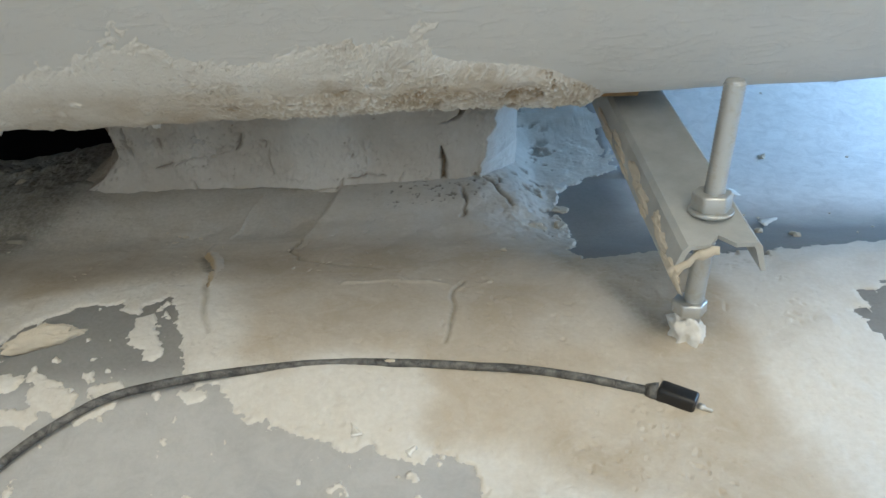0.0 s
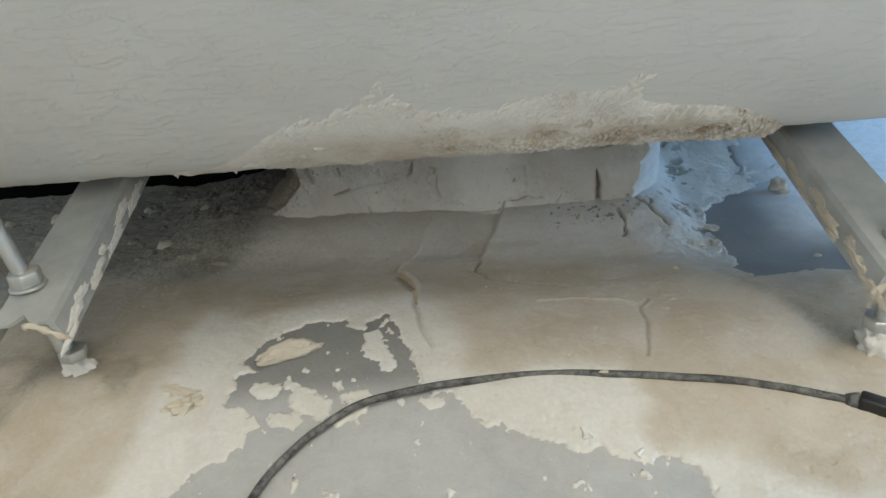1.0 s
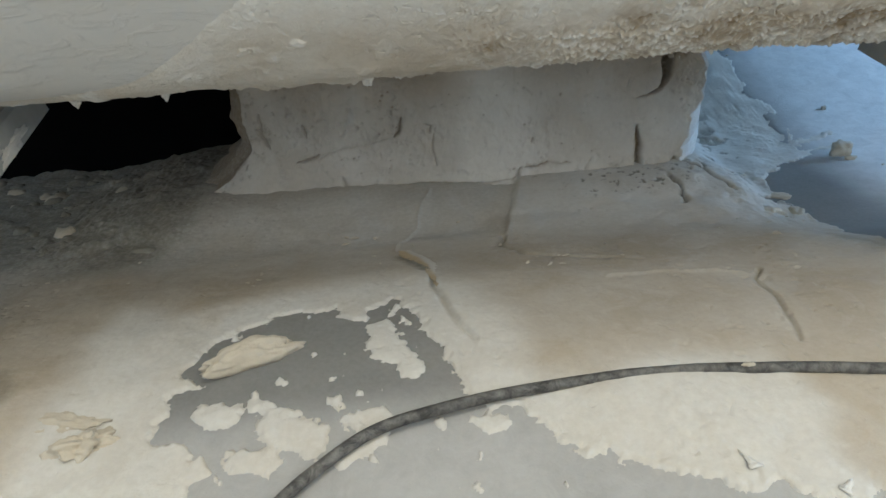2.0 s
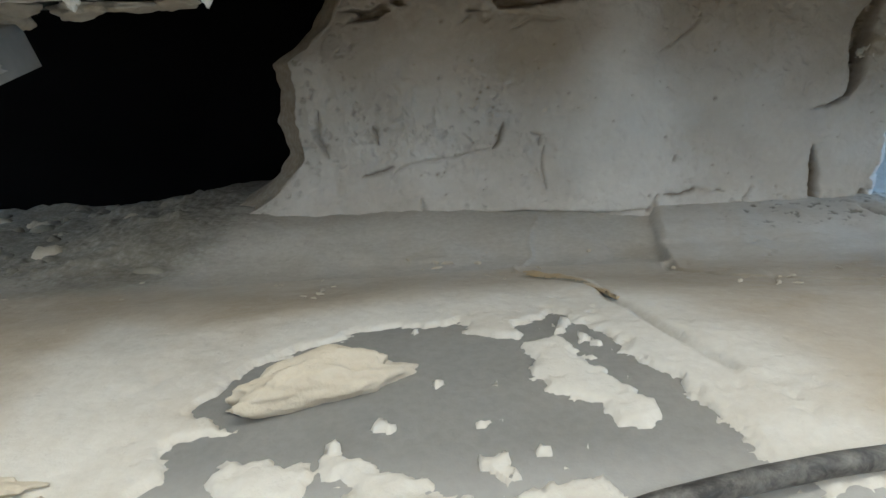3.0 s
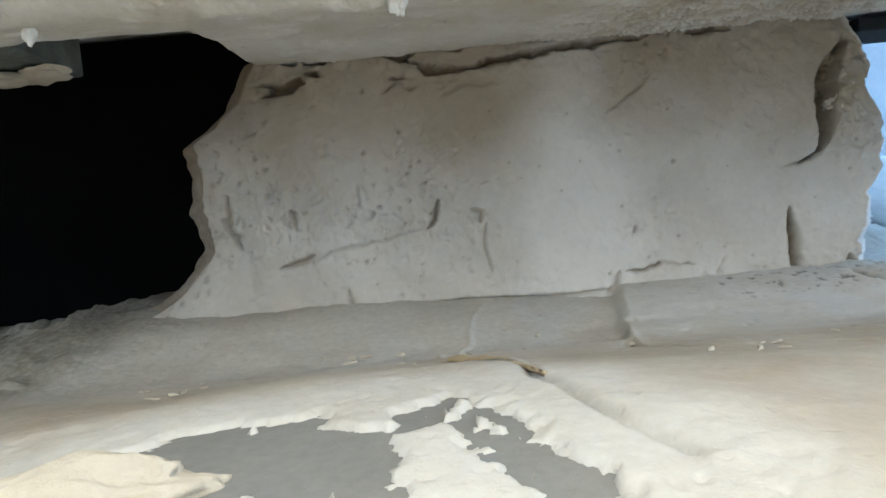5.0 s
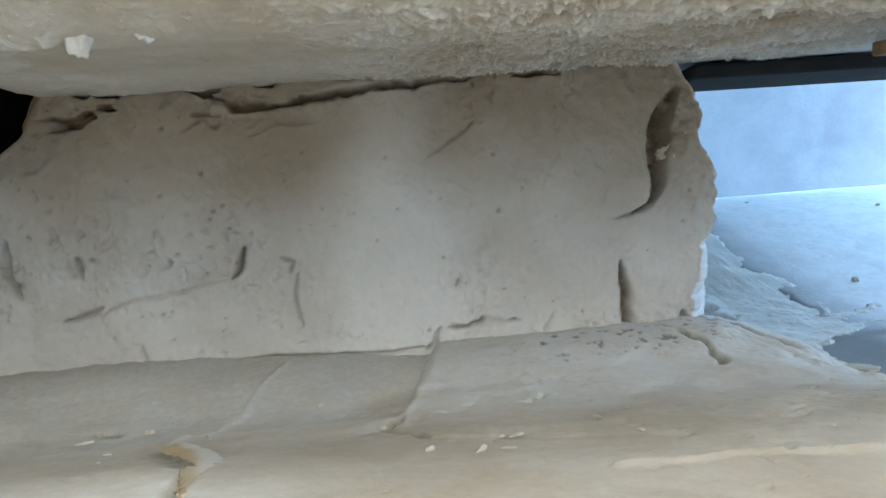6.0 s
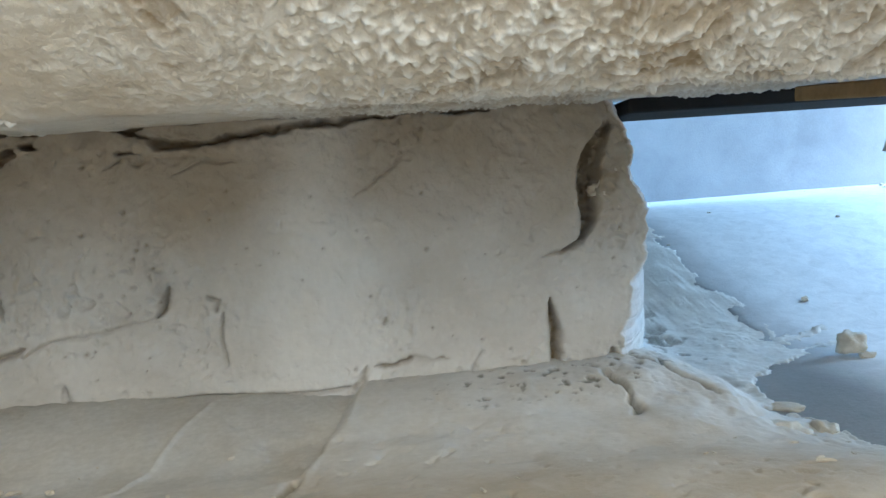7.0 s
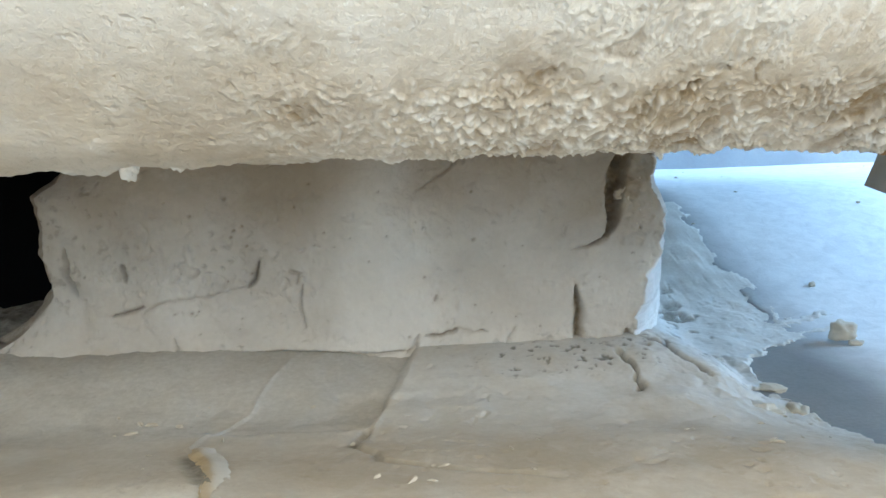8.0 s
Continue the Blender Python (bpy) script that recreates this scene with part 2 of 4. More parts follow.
def ground(x, y):
    """Height of the bare concrete: a low swell in front of the mortar bed, lower towards the open end."""
    z = -0.012 + 0.014 * step(0.0, 0.11, y - 0.19 + 0.028 * step(0.04, -0.06, x)) - 0.008 * step(0.31, 0.42, y)
    z = z - 0.010 * step(0.0, 0.06, x) * step(0.33, 0.40, y)
    z = z + 0.060 * step(0.50, 0.76, y) * step(0.0, 0.12, x)
    z = z + 0.008 * np.exp(-((x + 0.16) / 0.075) ** 2 - ((y - 0.295) / 0.055) ** 2)
    z = z + 0.006 * np.exp(-((x + 0.298) / 0.03) ** 2 - ((y - 0.262) / 0.03) ** 2)
    return z + 0.0008 * fbm(x, y, 0.05, 3)


def inside(x, y, *pts):
    """Signed distance to a closed outline, below zero inside it."""
    d, _ = near_line(x, y, *pts, pts[0])
    odd = np.zeros(np.shape(x), dtype=bool)
    for (ax, ay), (bx, by) in zip(pts, pts[1:] + pts[:1]):
        if ay != by:
            odd ^= ((ay > y) != (by > y)) & (x < (bx - ax) * (y - ay) / (by - ay) + ax)
    return np.where(odd, -d, d)


def bare(x, y):
    """Below zero where the screed has come off."""
    x0, y0 = x, y
    x, y = x + 0.0044 * fbm(x, y, 0.009, 12, 5, 0.68), y + 0.0044 * fbm(x, y, 0.009, 14, 5, 0.68)
    # the patch round the long lump, with its hooked end
    d = inside(x, y, (-0.120, 0.238), (-0.125, 0.252), (-0.130, 0.264), (-0.133, 0.277), (-0.138, 0.285), (-0.139, 0.292), (-0.147, 0.304), (-0.152, 0.301), (-0.157, 0.290), (-0.165, 0.294),
               (-0.169, 0.300), (-0.188, 0.301), (-0.203, 0.295), (-0.213, 0.284), (-0.217, 0.270), (-0.209, 0.263), (-0.217, 0.258), (-0.218, 0.243), (-0.203, 0.234))
    # the trodden area in front of it
    d = np.minimum(d, inside(x, y, (-0.205, 0.238), (-0.203, 0.220), (-0.216, 0.209), (-0.232, 0.197), (-0.241, 0.180), (-0.260, 0.04), (0.01, 0.04), (-0.004, 0.198), (-0.012, 0.204), (-0.019, 0.208),
                             (-0.024, 0.200), (-0.042, 0.209), (-0.069, 0.214), (-0.088, 0.224), (-0.100, 0.229), (-0.109, 0.241), (-0.120, 0.246)))
    # islands of screed left on it
    for r, pts in ((0.0058, ((-0.152, 0.285), (-0.148, 0.272), (-0.141, 0.2635))), (0.0050, ((-0.203, 0.2495), (-0.197, 0.2490))), (0.0062, ((-0.180, 0.242), (-0.171, 0.236))), (0.0022, ((-0.159, 0.2425), (-0.149, 0.2445))),
                   (0.0030, ((-0.150, 0.2355), (-0.161, 0.2275))), (0.0030, ((-0.190, 0.250), (-0.187, 0.248))), (0.0045, ((-0.190, 0.230), (-0.183, 0.2305))), (0.0028, ((-0.1205, 0.2390), (-0.115, 0.2365))),
                   (0.0009, ((-0.1655, 0.260), (-0.1615, 0.2605))), (0.0040, ((-0.212, 0.226), (-0.203, 0.231)))):
        d = np.maximum(d, r - near_line(x, y, *pts)[0])
    d = np.maximum(d, (fbm(x0, y0, 0.0075, 17, 4, 0.6) - 0.50) * 0.03)
    far = np.maximum(0.060 + 0.058 * step(0.44, 0.54, y0) - x0, 0.338 - y0) + 0.0155 * fbm(x0, y0, 0.026, 11, 5, 0.62)
    for r, pts in ((0.0050, ((0.080, 0.495), (0.112, 0.512))), (0.0026, ((0.110, 0.511), (0.138, 0.519))), (0.0040, ((0.085, 0.515), (0.122, 0.531))), (0.0024, ((0.120, 0.530), (0.144, 0.540)))):
        far = np.maximum(far, r - near_line(x, y, *pts)[0])
    d = np.minimum(d, far)
    d = np.minimum(d, blob(x0, y0, 0.200, 0.250, 0.024, 0.045) + 0.0155 * fbm(x0, y0, 0.026, 11, 5, 0.62))
    return d + 0.0036 * fbm(x0, y0, 0.006, 11, 4, 0.7)


def screed():
    xs = np.concatenate([np.linspace(-0.62, -0.34, 90), np.linspace(-0.3385, 0.16, 680), np.linspace(0.163, 0.42, 80)])
    ys = np.concatenate([np.linspace(-0.25, 0.13, 60), np.linspace(0.1315, 0.475, 470), np.linspace(0.4765, 0.56, 90), np.linspace(0.563, 0.70, 40)])
    X, Y = np.meshgrid(xs, ys, indexing="ij")
    d = bare(X, Y)
    there = step(-0.0002, 0.0018, d)
    thick = 0.0011 + 0.0016 * step(0.003, 0.03, d) + (0.0008 * fbm(X, Y, 0.04, 21) + 0.0003 * fbm(X, Y, 0.009, 25)) * step(0.0, 0.01, d)
    thick = thick + 0.0035 * step(0.02, 0.06, d) * step(0.30, 0.24, Y) * 0.4
    h = thick
    X0, Y0 = X, Y
    X, Y = X + 0.0022 * fbm(X, Y, 0.016, 26, 2), Y + 0.0022 * fbm(X, Y, 0.016, 28, 2)
    # trowel steps and cracks in front of the mortar bed
    wide = step(-0.30, -0.22, X) * step(0.06, 0.03, X)
    left = step(-0.078, -0.082, X - 0.25 * (Y - 0.455))
    h = h - 0.0012 * left * wide * step(0.380, 0.386, Y + 0.002 * fbm(X, Y, 0.03, 7))
    h = h + left * (0.0055 + 0.055 * np.clip(-0.08 - X, 0, 0.12)) * step(0.392, 0.456, Y) * step(-0.36, -0.26, X)
    h = h + 0.0060 * (1 - left) * wide * step(0.398, 0.452, Y) + 0.002 * (1 - left) * wide * step(0.375, 0.40, Y)
    r, a = near_line(X, Y, (-0.078, 0.462), (-0.087, 0.432), (-0.095, 0.390), (-0.098, 0.364), (-0.093, 0.346))
    h = h + 0.0011 * np.exp(-(r / 0.0009) ** 2) * (1 - 0.8 * a) * step(-0.5, 0.0, fbm(X, Y, 0.012, 22, 3))
    r2, a2 = near_line(X, Y, (-0.131, 0.450), (-0.142, 0.400), (-0.149, 0.366))
    h = h + 0.0007 * np.exp(-(r2 / 0.0008) ** 2) * step(-0.4, 0.1, fbm(X, Y, 0.012, 23, 3))
    r3, a3 = near_line(X, Y, (-0.149, 0.366), (-0.140, 0.350), (-0.134, 0.332), (-0.131, 0.312), (-0.126, 0.292), (-0.120, 0.274))
    h = h + 0.0005 * np.exp(-(r3 / 0.0009) ** 2) * step(0.75, 0.3, a3) - 0.0016 * np.exp(-(near_line(X, Y, (-0.134, 0.330), (-0.131, 0.312), (-0.126, 0.292), (-0.120, 0.274))[0] / 0.0012) ** 2)
    r4, a4 = near_line(X, Y, (-0.006, 0.315), (-0.009, 0.306), (-0.011, 0.284), (-0.015, 0.263))
    h = h - 0.0010 * np.exp(-(r4 / 0.0010) ** 2)
    r5, _ = near_line(X, Y, (-0.065, 0.315), (-0.044, 0.318), (-0.021, 0.315), (-0.004, 0.308), (0.013, 0.316), (0.021, 0.326))
    h = h + 0.0009 * np.exp(-(r5 / 0.0010) ** 2) * step(-0.4, 0.0, fbm(X, Y, 0.02, 5))
    r6, a6 = near_line(X, Y, (-0.098, 0.380), (-0.101, 0.366), (-0.091, 0.350), (-0.070, 0.339), (-0.045, 0.333))
    h = h - 0.0020 * np.exp(-(r6 / 0.0011) ** 2) * (1 - 0.7 * a6)
    r7, a7 = near_line(X, Y, (-0.134, 0.331), (-0.131, 0.312), (-0.126, 0.292), (-0.120, 0.274))
    # overlapping flows of mortar running into the hollow
    for lip, pts in ((0.0034, ((-0.37, 0.505), (-0.325, 0.520), (-0.285, 0.520), (-0.255, 0.500))), (0.0030, ((-0.330, 0.445), (-0.302, 0.462), (-0.268, 0.470), (-0.235, 0.462))), (0.0022, ((-0.33, 0.405), (-0.29, 0.418), (-0.25, 0.428)))):
        q, along = near_line(X + 0.006 * fbm(X, Y, 0.02, 34, 3), Y + 0.006 * fbm(X, Y, 0.02, 36, 3), *pts)
        h = h + lip * np.exp(-(q / 0.006) ** 2) * np.clip(4 * along * (1 - along), 0, 1) * (0.7 + 0.6 * fbm(X, Y, 0.012, 33, 3))
    # broken, crumbly end by the open side
    X, Y = X0, Y0
    crumbly = 0.55 * step(-0.01, 0.03, X) * step(0.36, 0.40, Y) + 0.8 * step(-0.24, -0.30, X) * step(0.37, 0.42, Y)
    crumbly = crumbly * (1 - 0.80 * step(0.468, 0.49, Y) * step(0.0, 0.02, X))
    h = h + (0.0018 * fbm(X + 0.5 * Y, 0.7 * Y, 0.035, 35, 3) - 0.001) * step(0.468, 0.49, Y) * step(0.0, 0.02, X)
    h = h + crumbly * (0.0050 * np.abs(fbm(X, 0.6 * Y, 0.022, 31, 5, 0.65)) + 0.0040 * np.maximum(0, fbm(X, Y, 0.014, 37, 4, 0.55)) + 0.0005 * fbm(X, Y, 0.004, 38, 3))
    h = h + 0.0007 * step(0.34, 0.40, Y) * fbm(X, Y, 0.012, 41)
    ledge = step(0.415, 0.430, Y) * step(-0.084, -0.070, X) * step(0.03, 0.01, X)
    dots = step(0.42, 0.54, fbm(X, Y, 0.0026, 65, 2)) * ledge * step(-0.1, 0.25, fbm(X, Y, 0.03, 66, 2))
    h = h - 0.0006 * dots
    gaps = step(-0.30, -0.46, fbm(X, Y, 0.014, 37, 4, 0.55)) * step(0.005, 0.02, X) * step(0.385, 0.40, Y) * step(0.09, 0.06, X)
    h = h - 0.0020 * gaps
    # open cracks at the torn end of the bed
    torn_at = np.zeros(X.shape)
    for wide_mm, pts in ((1.3, ((0.013, 0.457), (0.020, 0.447), (0.031, 0.421))), (1.0, ((0.024, 0.460), (0.022, 0.444))), (1.3, ((0.040, 0.440), (0.043, 0.428))), (0.9, ((-0.004, 0.445), (0.001, 0.425), (-0.002, 0.405))), (0.8, ((0.055, 0.425), (0.064, 0.412)))):
        q, _ = near_line(X + 0.003 * fbm(X, Y, 0.010, 67, 4), Y + 0.003 * fbm(X, Y, 0.010, 68, 4), *pts)
        torn_at = np.maximum(torn_at, np.exp(-(1000 * q / wide_mm) ** 2) * step(-0.45, 0.0, fbm(X, Y, 0.012, 69, 3)))
    h = h - 0.0034 * torn_at
    # flakes and small crumbs
    h = h - 0.0005 * step(0.50, 0.64, fbm(X, Y, 0.0028, 46, 2)) * step(-0.2, 0.2, fbm(X, Y, 0.06, 48, 2))
    h = h + 0.0005 * fbm(X, Y, 0.02, 45, 5, 0.6)
    Z = ground(X, Y) + np.where(d > -0.0002, there * h, -0.004 * step(0.0, -0.002, d)) - 0.0006
    edge = np.minimum(blob(X, Y, -0.176, 0.268, 0.044, 0.035, 20), np.maximum((Y - 0.234 + 0.49 * (X + 0.113)) / 1.11, -0.235 - X))
    damp_shade = step(0.012, 0.034, edge + 0.012 * fbm(X, Y, 0.05, 51)) * step(0.125, 0.105, X + 0.01 * fbm(X, Y, 0.03, 52))
    damp_shade = damp_shade * (0.80 + 0.25 * fbm(X, Y, 0.08, 53)) * (0.12 + 0.88 * step(0.415, 0.35, Y))
    damp_shade = damp_shade - 0.9 * step(0.02, 0.0, np.abs(X + 0.052) - 0.017 + 0.01 * fbm(X, Y, 0.03, 54)) * step(0.262, 0.245, Y)
    stain_shade = np.exp(-(r4 / 0.0010) ** 2) * 0.40 + np.exp(-(near_line(X, Y, (-0.145, 0.356), (-0.135, 0.333))[0] / 0.0028) ** 2) * 0.8
    # along r6 the slab edge's shadow line is tinted in
    stain_shade = stain_shade + 0.45 * np.exp(-(r7 / 0.0012) ** 2) * (1 - 0.6 * a7) + 0.60 * np.exp(-(r6 / 0.0014) ** 2) * (1 - 0.8 * a6)
    stain_shade = stain_shade + 0.8 * dots + 0.6 * gaps + 0.75 * torn_at
    stain_shade = stain_shade + 0.20 * left * step(-0.30, -0.24, X) * step(0.384, 0.392, Y + 0.004 * fbm(X, Y, 0.03, 59))
    # brown band: the channel's cast shadow, painted from its foot
    r8, a8 = near_line(X, Y, (0.080, 0.268), (0.066, 0.300), (0.045, 0.345))
    stain_shade = stain_shade + 0.60 * np.exp(-(r8 / 0.006) ** 2) * step(-0.5, 0.3, fbm(X, Y, 0.03, 56)) * (1 - 0.5 * a8)
    # screed in the hollow darkened to stand in for the shade there
    stain_shade = stain_shade + 0.80 * step(-0.235, -0.285, X + 0.02 * fbm(X, Y, 0.04, 57)) * step(0.365, 0.41, Y + 0.02 * fbm(X, Y, 0.04, 58))
    stain_shade = stain_shade + 0.5 * step(0.15, 0.45, fbm(X, Y, 0.05, 55)) * step(-0.2, -0.26, X) * step(0.32, 0.28, Y)
    ob = sheet("mortar_screed", X, Y, Z, SKIM, {"damp_shade": np.clip(damp_shade, 0, 1), "stain_shade": np.clip(stain_shade, 0, 1)})
    return tagged(ob, "thin cream mortar screed, cracked and peeling off the concrete", "screed", kind="structure")


def floor():
    xs = np.concatenate([np.linspace(-0.95, -0.36, 50), np.linspace(-0.355, 0.30, 262), np.linspace(0.31, 1.6, 60)])
    ys = np.concatenate([np.linspace(-1.5, 0.10, 50), np.linspace(0.103, 0.60, 180), np.linspace(0.61, 1.0, 40)])
    X, Y = np.meshgrid(xs, ys, indexing="ij")
    paleness = step(0.256, 0.236, Y + 0.006 * fbm(X, Y, 0.03, 61) ) * step(0.09, 0.02, X) * 0.38
    # floor set near-white towards the far right
    paleness = np.maximum(paleness, step(0.085, 0.155, X + 0.03 * fbm(X, Y, 0.08, 62)) * step(0.385, 0.455, Y + 0.03 * fbm(X, Y, 0.1, 63)))
    ob = sheet("floor", X, Y, ground(X, Y) - 0.0006 - 0.006 * step(0.006, 0.02, bare(X, Y)) * step(0.0, 0.05, 0.66 - Y), CONCRETE, {"paleness": paleness})
    return tagged(ob, "bare grey concrete floor dusted with mortar", "floor", kind="structure")


floor()
screed()

# ---- room shell ----


def wall_box(name, dims, mat, label):
    ob = link_mesh(name, box_bm(*dims), mat, smooth=False)
    return tagged(ob, label, "ceiling" if name == "ceiling" else "wall", kind="structure")


def grid_wall():
    xs, zs = np.linspace(-0.95, 1.6, 130), np.concatenate([np.linspace(-0.03, 0.3, 50), np.linspace(0.32, 2.4, 40)])
    X, Z = np.meshgrid(xs, zs, indexing="ij")
    Y = 1.0 + 0.004 * fbm(X, Z, 0.3, 71) + 0.0015 * fbm(X, Z, 0.03, 73)
    ob = sheet("wall_north", X, Y, Z, BACKWALL, {"paleness": 0.5 + 0.5 * fbm(X, Z, 0.2, 75)})
    return tagged(ob, "uneven rendered wall behind the bathtub", "wall", kind="structure")


grid_wall()
wall_box("wall_backing", (-1.07, 1.72, 1.008, 1.12, -0.05, 2.4), PLASTER, "masonry behind the rendered wall")
wall_box("wall_west", (-1.07, -0.95, -1.5, 1.0, -0.05, 2.4), PLASTER, "plain plastered end wall")
# south wall with its window opening
wall_box("wall_south", (-1.07, -0.11, -1.62, -1.5, -0.05, 2.4), PLASTER, "plastered wall beside the window")
wall_box("wall_south_pier", (1.21, 1.72, -1.62, -1.5, -0.05, 2.4), PLASTER, "plastered wall beside the window")
wall_box("wall_south_sill", (-0.11, 1.21, -1.62, -1.5, -0.05, 0.78), PLASTER, "plastered wall below the window")
wall_box("wall_south_head", (-0.11, 1.21, -1.62, -1.5, 1.72, 2.4), PLASTER, "plastered wall above the window")
wall_box("ceiling", (-1.07, 1.72, -1.62, 1.12, 2.4, 2.5), PLASTER, "plain white ceiling")
# east wall with its low window opening
wall_box("wall_east", (1.6, 1.72, -1.5, 0.44, -0.05, 2.4), PLASTER, "plastered wall beside the window")
wall_box("wall_east_pier", (1.6, 1.72, 0.96, 1.0, -0.05, 2.4), PLASTER, "narrow plastered pier beside the window")
wall_box("wall_east_sill", (1.6, 1.72, 0.44, 0.96, -0.05, 0.12), PLASTER, "plastered wall under the window")
wall_box("wall_east_head", (1.6, 1.72, 0.44, 0.96, 1.62, 2.4), PLASTER, "plastered wall above the window")

# added panel: blackens the hollow and stops light from behind
wall_box("hollow_shade_panel", (-0.95, -0.219, 0.570, 0.580, -0.05, 0.1370), HOLLOW_BLACK, "near-black panel added under the tub for the hollow's shade")
lamp = thing("ceiling_lamp", pose(0.50, -0.70, 2.4), "flat white square ceiling lamp", "lamp")
part("lamp_body", box_bm(-0.47, 0.47, -0.47, 0.47, -0.05, 0.0, 0.006), PLASTER, lamp)

# ---- bathtub ----
BACK = 0.0135
PROFILE = [(0.10, 0.560), (0.120, 0.53), (0.136, 0.40), (0.163, 0.29)]
PROFILE += [(y + BACK, z - 0.0012) for y, z in ((0.194, 0.214), (0.240, 0.163), (0.277, 0.1265), (0.297, 0.1075), (0.313, 0.0942), (0.325, 0.0890), (0.337, 0.0883), (0.356, 0.0902), (0.38, 0.0935))]
PROFILE += [(0.45, 0.0958), (0.52, 0.1010), (0.62, 0.1140), (0.70, 0.1300), (0.76, 0.1550), (0.83, 0.225), (0.87, 0.36), (0.90, 0.53), (0.95, 0.56)]
PY = spline([(a, b, 0) for a, b in PROFILE], 8)
PROF = np.array([(p.x, p.y) for p in PY])


def tub_shape(x, y, z):
    """Lifts and draws in the tub's section towards its two ends, and recesses it over the hollow."""
    u = np.clip((-0.36 - x) / 0.26, 0, 1) + np.clip((x - 0.30) / 0.26, 0, 1)
    low = np.clip((0.56 - z) / 0.47, 0, 1)
    lift = low * (1 - np.sqrt(np.clip(1 - u * u, 0, 1))) * 0.40
    lift = lift + 0.034 * step(-0.203, -0.216, x) * step(0.372, 0.392, y) * step(0.65, 0.56, y) * low
    return y + (0.525 - y) * 0.25 * u * u * low, z + lift


def bathtub():
    tub = thing("bathtub", pose(0, 0, 0), "grey-white bathtub on steel legs, its underside crusted with old mortar", "bathtub")
    xs = np.concatenate([np.linspace(-0.62, -0.36, 50), np.linspace(-0.355, 0.29, 100), np.linspace(0.295, 0.56, 60)])
    X, S = np.meshgrid(xs, np.arange(len(PROF)), indexing="ij")
    Y, Z = tub_shape(X, PROF[S, 0], PROF[S, 1])
    Z = Z + 0.0009 * fbm(X, Y, 0.06, 81)
    shell = sheet("shell", X, Y, Z, TUB)
    solid = shell.modifiers.new("thickness", "SOLIDIFY")
    solid.thickness, solid.offset = 0.006, 1.0
    shell.parent = tub
    tagged(shell, "smooth grey-white outside of the tub")
    # crust of old mortar on the lower curve
    arc = np.concatenate([[0], np.cumsum(np.hypot(*np.diff(PROF, axis=0).T))])
    s0, s1, s2, s3 = np.interp([0.232 + BACK, 0.278 + BACK, 0.345 + BACK, 0.455], PROF[:, 0], arc)
    ss = np.concatenate([np.linspace(s0, s1, 125)[:-1], np.linspace(s1, s2, 320)[:-1], np.linspace(s2, s3, 140)])
    py, pz = np.interp(ss, arc, PROF[:, 0]), np.interp(ss, arc, PROF[:, 1])
    ty, tz = np.gradient(py, ss), np.gradient(pz, ss)
    norm = np.hypot(ty, tz)
    ny, nz = tz / norm, -ty / norm
    cx = np.concatenate([np.linspace(-0.43, -0.2405, 260), np.linspace(-0.24, 0.110, 960)])
    X, K = np.meshgrid(cx, np.arange(len(ss)), indexing="ij")
    Y0, Z0 = tub_shape(X, py[K], pz[K])
    Z0 = Z0 + 0.0009 * fbm(X, Y0, 0.06, 81)
    Yn = Y0 - BACK
    top = 0.286 - 0.024 * np.exp(-((X + 0.045) / 0.040) ** 2) - 0.027 * np.exp(-((X + 0.128) / 0.026) ** 2) - 0.012 * np.exp(-((X + 0.175) / 0.030) ** 2) + 0.035 * step(0.02, 0.10, X) + 0.030 * step(-0.17, -0.28, X)
    ragged = 0.032 * fbm(X + 0.7 * Yn, 0.8 * Yn, 0.034, 83, 6, 0.72)
    inside = Yn - top + ragged * step(0.296, 0.266, Yn)
    ends = np.minimum(step(-0.42, -0.38, X + 0.02 * fbm(X, Yn, 0.03, 85)), step(0.082, 0.050, X + 0.02 * fbm(X, Yn, 0.03, 86)))
    cover = step(-0.003, 0.016, inside) * ends
    heavy = step(-0.24, -0.08, X) * step(0.274, 0.304, Yn)
    Xw, Yw = X + 0.004 * fbm(X, Yn, 0.012, 140, 3), Yn + 0.004 * fbm(X, Yn, 0.012, 141, 3)
    U, V = 0.9 * Xw + 0.45 * Yw, 0.9 * Yw - 0.45 * Xw
    right = step(-0.125, -0.06, X + 0.03 * fbm(X, Yn, 0.04, 142))
    # torn white flakes above, fine crumbs below, oblique gouges at the open end
    spiky = step(0.303, 0.293, Yn + 0.006 * fbm(X, Yn, 0.02, 145)) * (0.12 + 0.88 * right) * (0.25 + 0.75 * step(-0.25, 0.2, fbm(X, Yn, 0.022, 99, 3)))
    flakes = np.clip(1 - 2.4 * np.abs(fbm(U, 0.45 * V, 0.0027, 87, 4, 0.70)), 0, 1) ** 2.0
    crumb_at = step(0.300, 0.306, Yn + 0.005 * fbm(X, Yn, 0.015, 146)) * right
    crumb = fbm(Xw, Yw, 0.0015, 89, 2, 0.7)
    gouge = step(0.12, 0.34, fbm(0.22 * (0.8 * Xw - 0.6 * Yw), 0.6 * Xw + 0.8 * Yw, 0.0060, 144, 3)) * step(-0.05, -0.01, X) * step(0.302, 0.308, Yn) * step(0.06, 0.03, X)
    drops = step(0.30, 0.52, fbm(X, Yn, 0.010, 147, 3)) * step(-0.12, -0.18, X)
    base = 0.0015 * fbm(X, 1.6 * Yn, 0.026, 88, 5, 0.55) + 0.0006 * fbm(U, 0.3 * V, 0.010, 143, 4) + 0.0003 * fbm(Xw, Yw, 0.004, 148, 3)
